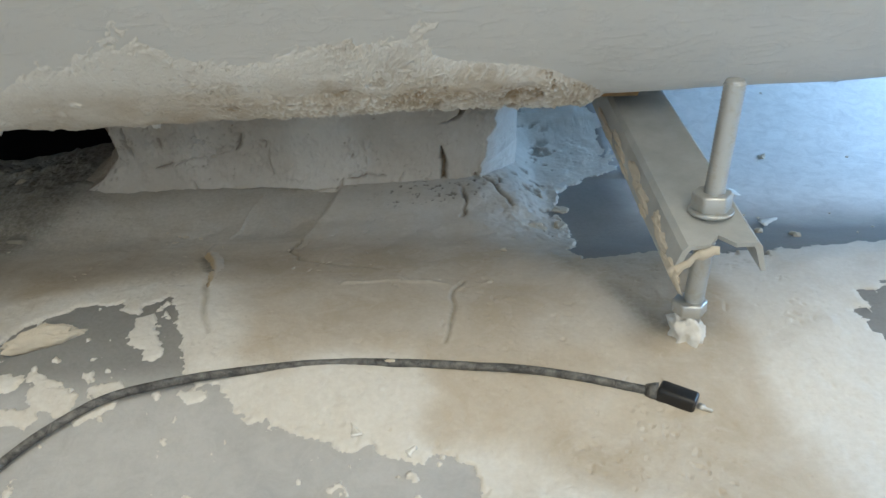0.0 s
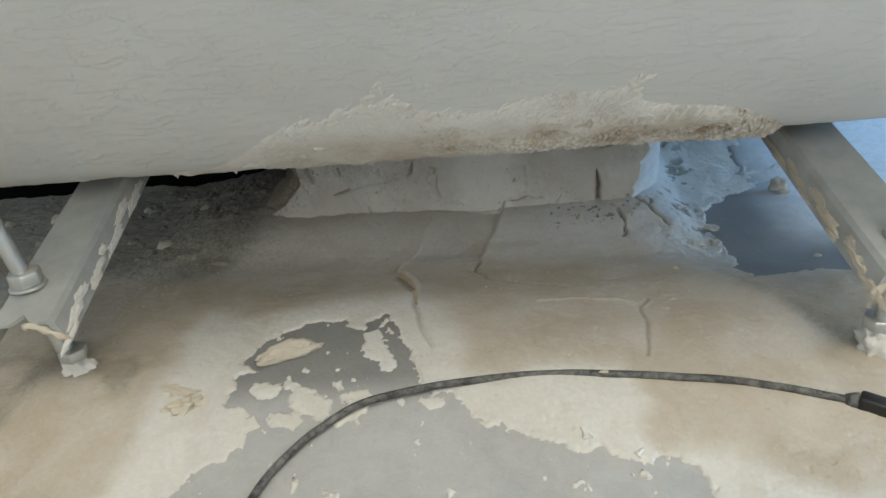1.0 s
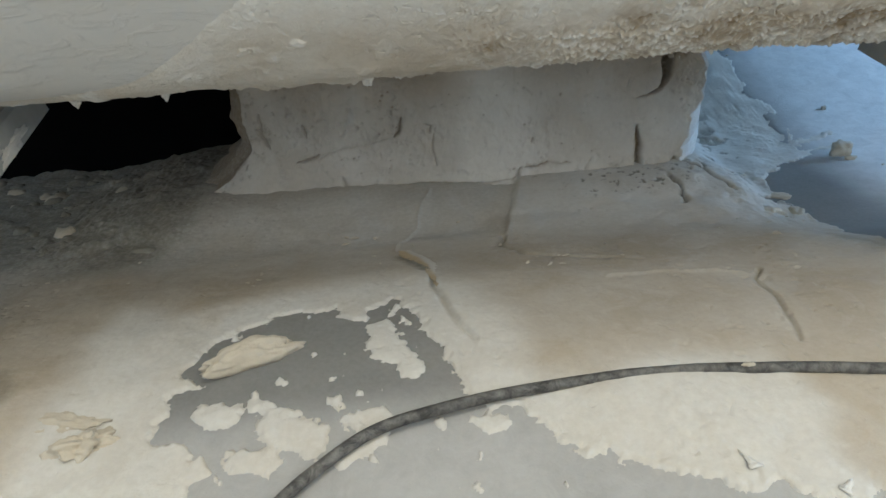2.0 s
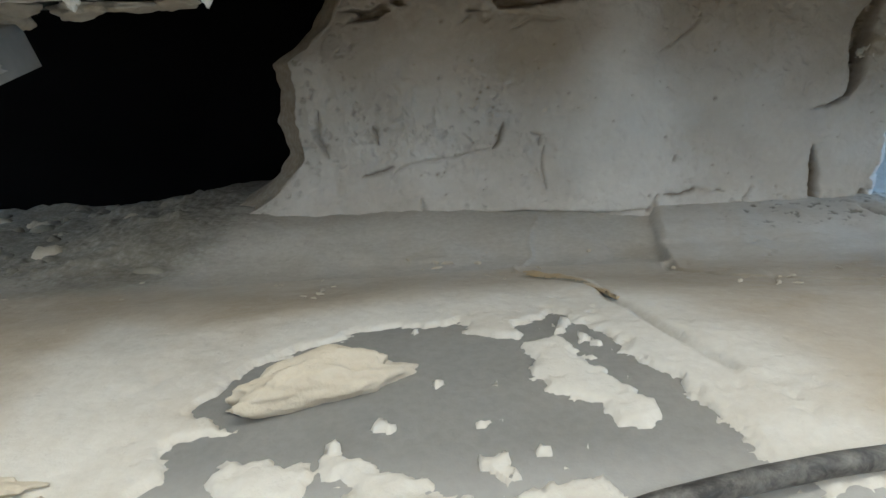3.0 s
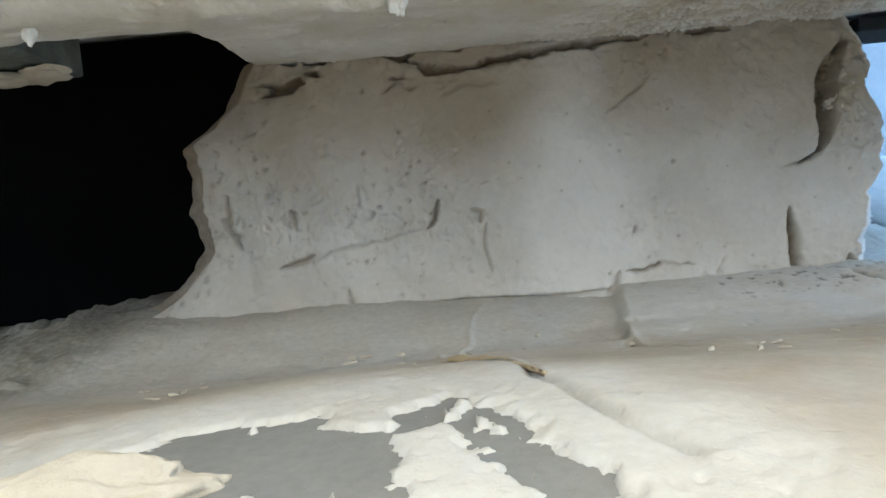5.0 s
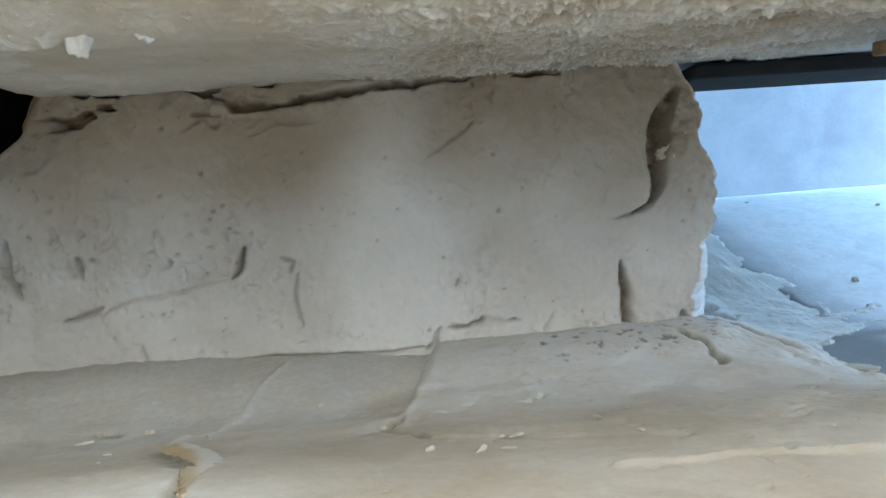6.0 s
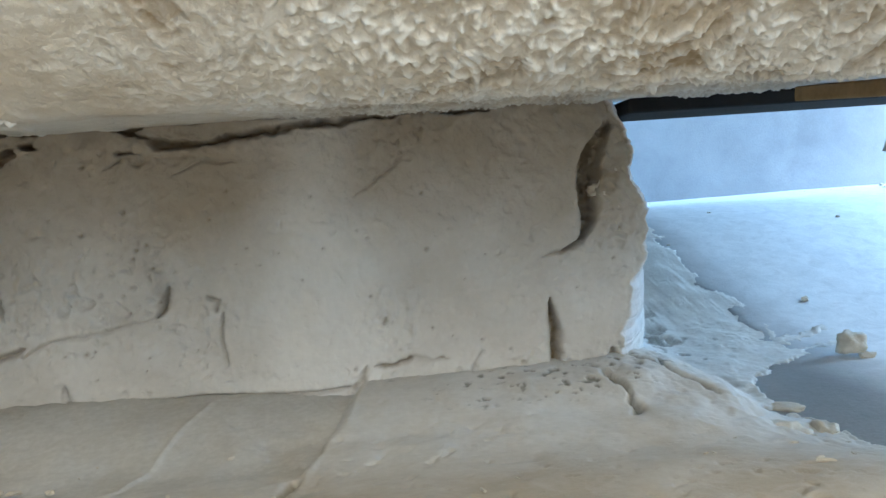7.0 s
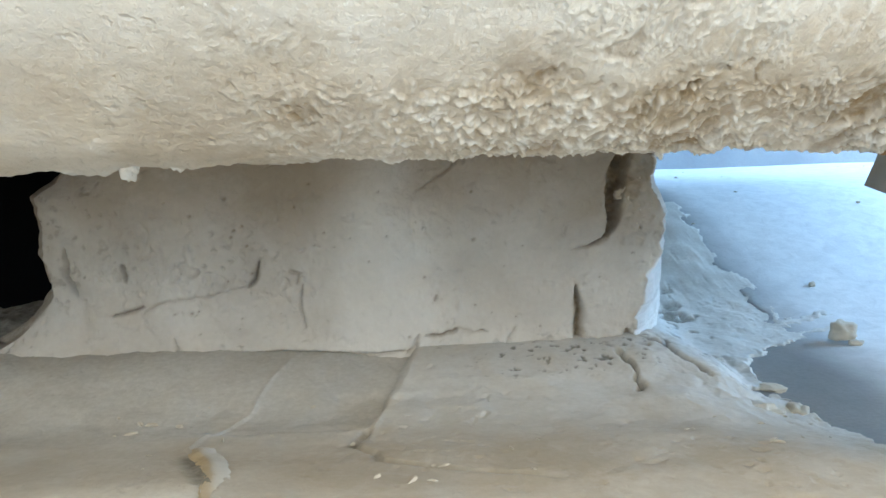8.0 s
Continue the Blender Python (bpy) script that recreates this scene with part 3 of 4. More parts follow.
    rough = base + 0.0010 * flakes * spiky + 0.0014 * np.maximum(-0.35, crumb) * crumb_at - 0.0016 * gouge + 0.0014 * drops + 0.0007 * right * fbm(X, Yn, 0.010, 80, 3)
    hgt = cover * (0.0008 + 0.0012 * heavy + rough * (0.35 + 0.65 * heavy)) - 0.0024 * (1 - cover)
    pits = step(0.46, 0.6, fbm(X, Yn, 0.010, 91, 3)) * heavy * right
    specks = step(0.50, 0.62, fbm(X, Yn, 0.0026, 149, 2)) * right * step(-0.1, 0.3, fbm(X, Yn, 0.03, 150, 2))
    hgt = hgt - (0.0010 * pits + 0.0008 * specks) * cover
    hgt = np.where(cover > 0.97, np.maximum(hgt, 0.0003), hgt)
    # hanging lip at the lowest line, with small drips
    lip = np.exp(-((Yn - 0.329) / 0.011) ** 2) * cover
    drip = np.maximum(0, fbm(X, 0.3 * Yn, 0.0075, 93, 4, 0.65)) ** 1.4
    Zc = Z0 + nz[K] * hgt - lip * (0.0010 + 0.0030 * drip + 0.0022 * np.maximum(0, fbm(X, Yn * 0, 0.03, 82, 3))) * (0.6 + 0.4 * step(-0.3, 0.3, fbm(X, Yn * 0, 0.08, 94)))
    Yc = Y0 + ny[K] * hgt
    damp_shade = 0.50 + 0.65 * fbm(X, Yn, 0.04, 95) + 0.30 * crumb_at - 0.9 * flakes * spiky - 0.35 * step(0.298, 0.280, Yn) - 0.4 * drops - 0.6 * step(0.05, 0.5, crumb) * crumb_at
    damp_shade = np.clip(damp_shade, 0, 1) * (0.15 + 0.85 * step(0.272, 0.300, Yn + 0.012 * fbm(X, Yn, 0.03, 84)))
    damp_shade = damp_shade * (1 - 0.8 * step(0.300, 0.285, Yn))
    stain_shade = 0.5 * pits + 0.7 * specks + 0.24 * spiky * right * (1 - flakes) * step(0.02, 0.35, fbm(X, Yn, 0.016, 97, 4)) + 0.55 * np.exp(-(near_line(X, Yn, (-0.046, 0.282), (-0.058, 0.302))[0] / 0.006) ** 2) * step(-0.2, 0.3, fbm(X, Yn, 0.012, 98))
    stain_shade = stain_shade + crumb_at * step(0.06, 0.02, X) * (0.10 + 0.30 * step(-0.15, 0.3, fbm(X, Yn, 0.018, 100, 5, 0.65))) * step(0.25, -0.25, crumb) + 0.65 * gouge
    stain_shade = stain_shade + 0.22 * np.exp(-((Yn - 0.309) / 0.010) ** 2) * step(-0.1, 0.3, fbm(X, 2 * Yn, 0.03, 101, 4)) * step(-0.36, -0.26, X)
    crust = sheet("mortar_residue", X, Yc, Zc, CRUST, {"damp_shade": damp_shade, "stain_shade": np.clip(stain_shade, 0, 1)})
    crust.parent = tub
    tagged(crust, "rough cream and brown mortar residue along the tub's lower curve", kind="stuff")
    # first strip is added, a dark stand-in for the shaded underside
    part("underside_strip", box_bm(0.023, 0.33, 0.466, 0.500, 0.0900, 0.0955, 0.0012), UNDERSIDE_DARK, tub, "dark strip added for the shaded underside of the tub", smooth=False)
    edge = part("underside_strip", box_bm(-0.43, -0.254, 0.390, 0.432, 0.0915, 0.1265, 0.0012), DAMP_BOARD, tub, "damp grey-green board edge smeared with mortar", smooth=False)
    rnd = random.Random(33)
    for k in range(12):
        x = -0.41 + 0.0135 * k + rnd.uniform(-0.005, 0.005)
        drop = part("mortar_smear", lump_bm(rnd.uniform(0.006, 0.014), rnd.uniform(0.006, 0.014), rnd.uniform(0.002, 0.0055), 70 + k, 0.4, 4, 0.6), LUMPS, edge, "mortar squeezed out along the board")
        drop.matrix_basis = pose(x, rnd.uniform(0.400, 0.428), 0.0908, 180, 0, rnd.uniform(0, 90))
    for x, y, r, deep, seed in ((-0.228, 0.347, 0.0016, 0.0046, 211), (-0.150, 0.346, 0.0026, 0.0058, 212), (-0.138, 0.345, 0.0018, 0.0038, 213), (-0.017, 0.347, 0.0016, 0.0052, 214), (0.034, 0.345, 0.0018, 0.0044, 215), (-0.262, 0.346, 0.0022, 0.0040, 216)):
        drip_ob = part("mortar_drip", lump_bm(0.85 * r, 0.8 * r, 0.62 * deep, seed, 0.4, 4, 0.7), CRUST, tub, "hanging drip of white mortar")
        drip_ob.matrix_basis = pose(x, y, 0.0858, 180, 0, 40 * seed)
    return tub


bathtub()

# ---- mortar bed under the tub ----


def mortar_bed():
    zs = np.concatenate([np.linspace(-0.022, -0.004, 10), np.linspace(-0.0032, 0.0985, 215)])
    nl, nf, nr = 40, 470, 70
    left = np.interp(zs, [-0.02, 0.006, 0.012, 0.022, 0.030, 0.057, 0.070, 0.076, 0.084, 0.10], [-0.262, -0.258, -0.246, -0.232, -0.229, -0.230, -0.231, -0.222, -0.213, -0.206])
    left = left + 0.0022 * fbm(zs, zs * 0, 0.012, 101)
    right = np.interp(zs, [-0.02, 0.0, 0.03, 0.055, 0.066, 0.075, 0.086, 0.10], [0.006, 0.009, 0.018, 0.024, 0.018, 0.020, 0.017, 0.008]) + 0.0042 * fbm(zs, zs * 0, 0.012, 102, 5, 0.75)
    rows = []
    for k, z in enumerate(zs):
        a, b = left[k], right[k]
        lx = np.concatenate([np.linspace(a - 0.016, a - 0.010, 20), np.linspace(a - 0.0095, a, nl - 20)])
        # sides run on unseen towards the back, to keep light from the hollow
        ly = np.concatenate([np.linspace(0.67, 0.486, 20), np.linspace(0.484, 0.464, nl - 20)])
        fx = np.linspace(a + 0.0005, b, nf)
        fy = np.full(nf, 0.457)
        t = np.linspace(0.01, 1, nr)
        far = 0.047 - 0.012 * max(0.0, (z - 0.03) / 0.07)
        rx, ry = b + (far - b) * t ** 0.8, 0.457 + 0.066 * t + 9.5 * np.maximum(0, t - 0.8) ** 1.8
        rows.append(np.stack([np.concatenate([lx, fx, rx]), np.concatenate([ly, fy, ry]), np.full(nl + nf + nr, z)], -1))
    P = np.array(rows).transpose(1, 0, 2)
    X, Y, Z = P[..., 0].copy(), P[..., 1].copy(), P[..., 2].copy()
    # unseen back raised towards the tub to close light leaks
    Z = Z + 0.14 * np.clip(Y - 0.50, 0, 0.17) * step(0.05, 0.0985, Z)
    front = np.zeros(X.shape)
    front[nl:nl + nf] = 1
    # rounded left corner, broad trowel waves, fine grain
    round_l = np.clip(1 - (X - left[None, :]) / 0.024, 0, 1) * front
    out = -0.0 + 0.0065 * round_l ** 1.6
    out = out + 0.0022 * fbm(X, Z, 0.09, 103, 3) + 0.0010 * fbm(X, Z, 0.02, 105, 4) + 0.0008 * fbm(X, Z, 0.005, 106, 4, 0.65) - 0.0007 * step(0.25, 0.5, fbm(X, Z, 0.011, 109, 4, 0.6)) * step(-0.1, 0.3, fbm(X, Z, 0.06, 110, 2))
    out = out + 0.0022 * np.exp(-((X + 0.216 + 0.05 * (Z - 0.04)) / 0.004) ** 2)
    out = out + 0.0008 * step(0.50, 0.66, fbm(X, Z, 0.0036, 115, 2)) * step(0.068, 0.055, Z) * step(0.0, 0.35, fbm(X, Z, 0.035, 116, 2)) * front
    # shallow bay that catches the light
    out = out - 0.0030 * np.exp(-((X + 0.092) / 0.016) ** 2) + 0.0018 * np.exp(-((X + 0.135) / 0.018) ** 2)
    out = out + 0.0035 * step(0.05, 0.10, Z) - 0.003 * np.exp(-((Z + 0.002) / 0.012) ** 2)
    stain_shade = np.zeros(X.shape)
    # shade under the tub painted in, browner upwards; a paler upright band too
    damp_shade = np.clip(0.25 + 0.75 * step(0.030, 0.085, Z + 0.01 * fbm(X, Z, 0.06, 107)) + 0.25 * fbm(X, Z, 0.04, 108) - 0.55 * np.exp(-((X + 0.092 + 0.008 * fbm(X, Z, 0.03, 104)) / 0.017) ** 2), 0, 1)

    def groove(width, depth, brown, *pts, raise_side=0.0, warp=0.0010, broken=0.0):
        nonlocal out, stain_shade
        d, a = near_line(X + warp * fbm(X, Z, 0.006, 111), Z + warp * fbm(X, Z, 0.006, 112), *pts)
        taper = np.clip((4 * a * (1 - a)) ** 0.8 + 0.10, 0, 1)
        g = np.exp(-(d / (width * taper)) ** 2) * front
        g = g * (1 - broken * step(-0.05, 0.2, fbm(X, Z, 0.010, 113, 3)))
        out = out + depth * g
        stain_shade = np.maximum(stain_shade, brown * g)
        if raise_side:
            d2, _ = near_line(X, Z - 1.6 * width, *pts)
            out = out - raise_side * np.exp(-(d2 / (1.4 * width)) ** 2) * front

    # cracks, gouges and trowel lips across the face
    groove(0.0016, 0.0060, 0.95, (-0.0128, 0.026), (-0.0118, 0.014), (-0.0120, 0.006), (-0.0135, -0.001))
    groove(0.0010, 0.0034, 0.60, (-0.143, 0.042), (-0.1445, 0.035), (-0.148, 0.031))
    groove(0.0007, 0.0014, 0.16, (-0.148, 0.031), (-0.165, 0.028), (-0.184, 0.026), (-0.190, 0.022), raise_side=0.0007)
    groove(0.0011, 0.0032, 0.50, (-0.197, 0.043), (-0.195, 0.035))
    groove(0.0009, 0.0030, 0.50, (-0.203, 0.022), (-0.189, 0.025))
    groove(0.0006, 0.0022, 0.32, (-0.1255, 0.031), (-0.1275, 0.022), (-0.1250, 0.012), raise_side=0.0003)
    groove(0.0007, 0.0024, 0.35, (-0.131, 0.037), (-0.127, 0.035), (-0.128, 0.031))
    groove(0.0012, 0.0032, 0.30, (-0.220, 0.050), (-0.221, 0.038), (-0.217, 0.030))
    groove(0.0008, 0.0022, 0.30, (-0.179, 0.012), (-0.177, 0.004))
    groove(0.0006, 0.0011, 0.25, (-0.079, 0.066), (-0.067, 0.075), (-0.060, 0.081))
    groove(0.0008, 0.0004, 0.0, (-0.081, 0.062), (-0.079, 0.040), (-0.072, 0.026))
    groove(0.0007, 0.0014, 0.10, (-0.139, 0.079), (-0.128, 0.083), (-0.117, 0.081))
    groove(0.0007, 0.0026, 0.75, (-0.077, 0.0085), (-0.063, 0.0095), (-0.050, 0.0090), warp=0.002, broken=0.75)
    groove(0.0012, 0.0022, 0.45, (-0.079, 0.0090), (-0.081, 0.0035), (-0.084, 0.0015))
    groove(0.0006, 0.0012, 0.30, (-0.043, 0.004), (-0.038, 0.010))
    groove(0.0009, 0.0026, 0.60, (-0.073, 0.022), (-0.071, 0.025))
    groove(0.0014, 0.0030, 0.80, (0.0085, 0.007), (0.0075, 0.000))
    # shadow line along the bed's foot, cut in and tinted
    groove(0.0008, 0.0026, 0.35, (-0.165, 0.0040), (-0.130, 0.0030), (-0.100, 0.0022), (-0.083, 0.0028), warp=0.0006)
    # open joint under the tub
    zone = step(-0.212, -0.200, X) * step(-0.118, -0.135, X) * step(0.0840, 0.0865, Z - 0.04 * (X + 0.2)) * front
    voids = step(0.10, 0.26, fbm(0.38 * (X + 0.6 * Z), Z, 0.0052, 116, 3, 0.55)) * zone
    out = out + 0.0085 * voids
    stain_shade = np.maximum(stain_shade, 0.7 * voids)
    groove(0.0010, 0.0085, 0.80, (-0.130, 0.0885), (-0.110, 0.0906), (-0.090, 0.0925), (-0.060, 0.0938), warp=0.0018, broken=0.25)
    groove(0.0009, 0.0070, 0.70, (-0.048, 0.0932), (-0.030, 0.0940), warp=0.003)
    groove(0.0009, 0.0025, 0.40, (-0.160, 0.0830), (-0.145, 0.0840), (-0.128, 0.0830), warp=0.003, broken=0.7)
    sag = step(0.080, 0.090, Z) * front
    out = out - sag * (0.0030 * np.maximum(0, fbm(X, Z, 0.016, 114, 5, 0.65)) + 0.0012 * fbm(X, Z, 0.005, 115, 4))
    bumpy = np.exp(-((X + 0.170) / 0.045) ** 2 - ((Z - 0.042) / 0.024) ** 2) + 0.7 * np.exp(-((X + 0.066) / 0.014) ** 2 - ((Z - 0.026) / 0.022) ** 2)
    out = out - front * np.clip(bumpy, 0, 1) * (0.0021 * step(0.0, 0.45, fbm(X, 0.55 * Z, 0.007, 117, 4, 0.65)) - 0.0012 * step(0.3, 0.5, fbm(X, Z, 0.005, 118, 3)))
    # scattered bug holes
    pocked = np.maximum(step(0.0, 0.35, fbm(X, Z, 0.05, 122, 2)), np.exp(-((X + 0.150) / 0.018) ** 2 - ((Z - 0.045) / 0.015) ** 2) + np.exp(-((X + 0.067) / 0.010) ** 2 - ((Z - 0.020) / 0.012) ** 2) + np.exp(-((X + 0.02) / 0.05) ** 2 - ((Z - 0.004) / 0.004) ** 2))
    holes = step(0.44, 0.60, fbm(X, Z, 0.0024, 121, 2)) * np.clip(pocked, 0, 1) * front
    out = out + 0.0013 * holes
    # the holes' small shadows are put into the colour as well
    stain_shade = np.maximum(stain_shade, 0.16 * holes)
    # single round pinholes
    rnd = random.Random(77)
    for k in range(48):
        hx, hz = rnd.choice(((-0.150, 0.045), (-0.150, 0.045), (-0.067, 0.022), (-0.110, 0.040), (-0.03, 0.035)))
        hx, hz, hr = hx + rnd.gauss(0, 0.026), hz + rnd.gauss(0, 0.016), 0.00030 + 0.00035 * rnd.random() ** 2
        near = slice(max(0, int(np.searchsorted(zs, hz - 0.004))), int(np.searchsorted(zs, hz + 0.004)))
        dip = np.exp(-(((X[:, near] - hx) ** 2 + (Z[:, near] - hz) ** 2) / hr ** 2)) * front[:, near]
        out[:, near] = out[:, near] + 0.0016 * dip
        # each pinhole's shadow is tinted in with its dip
        stain_shade[:, near] = np.maximum(stain_shade[:, near], 0.7 * dip)
    # deep torn slot near the open end
    cx = np.interp(Z, [0.040, 0.046, 0.052, 0.060, 0.072, 0.080, 0.086], [-0.012, 0.0, 0.0035, 0.003, 0.0045, 0.0085, 0.012])
    wd = np.interp(Z, [0.040, 0.046, 0.055, 0.066, 0.080, 0.088], [0.0004, 0.0014, 0.0028, 0.0036, 0.0030, 0.0008]) + 0.0008 * fbm(X, Z, 0.006, 123)
    slot = step(1.25, 0.75, np.abs(X - cx) / np.maximum(wd, 2e-4)) * front * step(0.041, 0.046, Z) * step(0.0885, 0.085, Z)
    out = out + 0.012 * slot * (0.75 + 0.7 * fbm(X, Z, 0.008, 124, 4, 0.65))
    # inside of the slot painted brown for its shadow
    stain_shade = np.maximum(stain_shade, 0.85 * slot * step(0.05, -0.05, X - 0.02))
    groove(0.0006, 0.0016, 0.35, (-0.0150, 0.0415), (-0.006, 0.0435), (0.001, 0.0450))
    torn = front * step(0.004, 0.009, X) * step(0.038, 0.05, Z)
    out = out + torn * (0.0035 * fbm(X, Z, 0.010, 125, 5, 0.65) - 0.001)
    stain_shade = np.maximum(stain_shade, torn * 0.45 * step(0.1, 0.4, fbm(X, Z, 0.008, 126)))
    # sides
    side_r = np.zeros(X.shape)
    side_r[nl + nf:] = 1
    X = X + side_r * (0.0014 * fbm(Y, Z, 0.012, 127, 4))
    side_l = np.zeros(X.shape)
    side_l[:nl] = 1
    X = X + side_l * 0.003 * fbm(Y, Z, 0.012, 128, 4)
    # whole left side browner than the front
    stain_shade = np.maximum(stain_shade, 0.65 * side_l)
    Y = Y + out * front
    # right side set paler
    damp_shade = np.where(side_r > 0, 0.1, damp_shade)
    ob = sheet("mortar_bed", X, Y, Z, MORTAR, {"damp_shade": damp_shade, "stain_shade": np.clip(stain_shade, 0, 1)})
    for k, (x, y, z, a, b, c) in enumerate([(0.0105, 0.4605, 0.0610, 0.0050, 0.0030, 0.0040), (0.0165, 0.4605, 0.0540, 0.0040, 0.0030, 0.0055), (0.0140, 0.4615, 0.0690, 0.0040, 0.0030, 0.0030), (0.0120, 0.4625, 0.0480, 0.0045, 0.0030, 0.0035)]):
        lip = part("torn_edge", lump_bm(a, b, c, 40 + k, 0.8, 4, 0.45), LUMPS, ob, "torn mortar edge")
        lip.matrix_basis = pose(x, y, z, 0, 0, 30 * k)
    return tagged(ob, "smoothed cream mortar block under the tub, cracked and torn", "mortar")


mortar_bed()

# ---- tub legs ----


def channel_bm(length, top, foot, depth, thick):
    """A pressed U section, open below with splayed flanges, along +y; a half-round notch in its front edge."""
    outer = [(-foot / 2, -depth), (-top / 2 - 0.0006, -0.0022), (-top / 2 + 0.0014, 0), (-0.0050, 0), (0, 0), (0.0050, 0), (top / 2 - 0.0014, 0), (top / 2 + 0.0006, -0.0022), (foot / 2, -depth)]
    inner = [(-foot / 2 + thick, -depth), (-top / 2 + thick, -0.0030), (-top / 2 + thick + 0.001, -thick), (-0.0050, -thick), (0, -thick), (0.0050, -thick), (top / 2 - thick - 0.001, -thick), (top / 2 - thick, -0.0030), (foot / 2 - thick, -depth)]
    bm = bmesh.new()
    rings = []
    for q in range(25):
        y = length * (q / 24) ** 1.5
        mid = y if y > 0.0075 else 0.0060 + 0.2 * y
        rings.append(([bm.verts.new((x, mid if x == 0 else y, z)) for x, z in outer], [bm.verts.new((x, mid if x == 0 else y, z)) for x, z in inner]))
    for (o0, i0), (o1, i1) in zip(rings, rings[1:]):
        for k in range(8):
            bm.faces.new((o0[k], o0[k + 1], o1[k + 1], o1[k]))
            bm.faces.new((i0[k], i1[k], i1[k + 1], i0[k + 1]))
        bm.faces.new((o0[0], o1[0], i1[0], i0[0]))
        bm.faces.new((o0[8], i0[8], i1[8], o1[8]))
    for o, i in (rings[0], rings[-1]):
        for k in range(8):
            bm.faces.new((o[k], i[k], i[k + 1], o[k + 1]))
    return bm


def rod_bm(z0, z1, radius, pitch):
    """A threaded rod: one helical ridge."""
    bm = bmesh.new()
    sides = 16
    n = int((z1 - z0) / pitch * sides)
    ridge, valley = [], []
    for q in range(n + 1):
        a = 2 * math.pi * q / sides
        z = z0 + pitch * q / sides
        c, s = math.cos(a), math.sin(a)
        ridge.append(bm.verts.new((radius * c, radius * s, z)))
        valley.append(bm.verts.new((0.87 * radius * c, 0.87 * radius * s, z + pitch / 2)))
    for q in range(n):
        bm.faces.new((ridge[q], ridge[q + 1], valley[q + 1], valley[q]))
        if q + sides + 1 <= n:
            bm.faces.new((valley[q], valley[q + 1], ridge[q + sides + 1], ridge[q + sides]))
    top = bmesh.ops.create_cone(bm, cap_ends=True, segments=sides, radius1=0.93 * radius, radius2=0.78 * radius, depth=0.0016)
    bmesh.ops.translate(bm, verts=top["verts"], vec=(0, 0, z1 + 0.0004))
    core = bmesh.ops.create_cone(bm, cap_ends=True, segments=sides, radius1=0.86 * radius, radius2=0.86 * radius, depth=z1 - z0)
    bmesh.ops.translate(bm, verts=core["verts"], vec=(0, 0, (z0 + z1) / 2))
    return bm


def nut_bm(flats, height, z):
    bm = bmesh.new()
    bmesh.ops.create_cone(bm, cap_ends=True, segments=6, radius1=flats / 1.732, radius2=flats / 1.732, depth=height, matrix=Matrix.Translation((0, 0, z + height / 2)) @ Matrix.Rotation(0.35, 4, "Z"))
    bmesh.ops.bevel(bm, geom=bm.edges[:], offset=0.0009, segments=2, affect="EDGES", profile=0.5)
    return bm


def disc_bm(radius, height, z):
    bm = bmesh.new()
    bmesh.ops.create_cone(bm, cap_ends=True, segments=28, radius1=radius, radius2=radius, depth=height, matrix=Matrix.Translation((0, 0, z + height / 2)))
    bmesh.ops.bevel(bm, geom=[e for e in bm.edges if e.calc_face_angle(0) > 1], offset=0.0004, segments=1, affect="EDGES")
    return bm


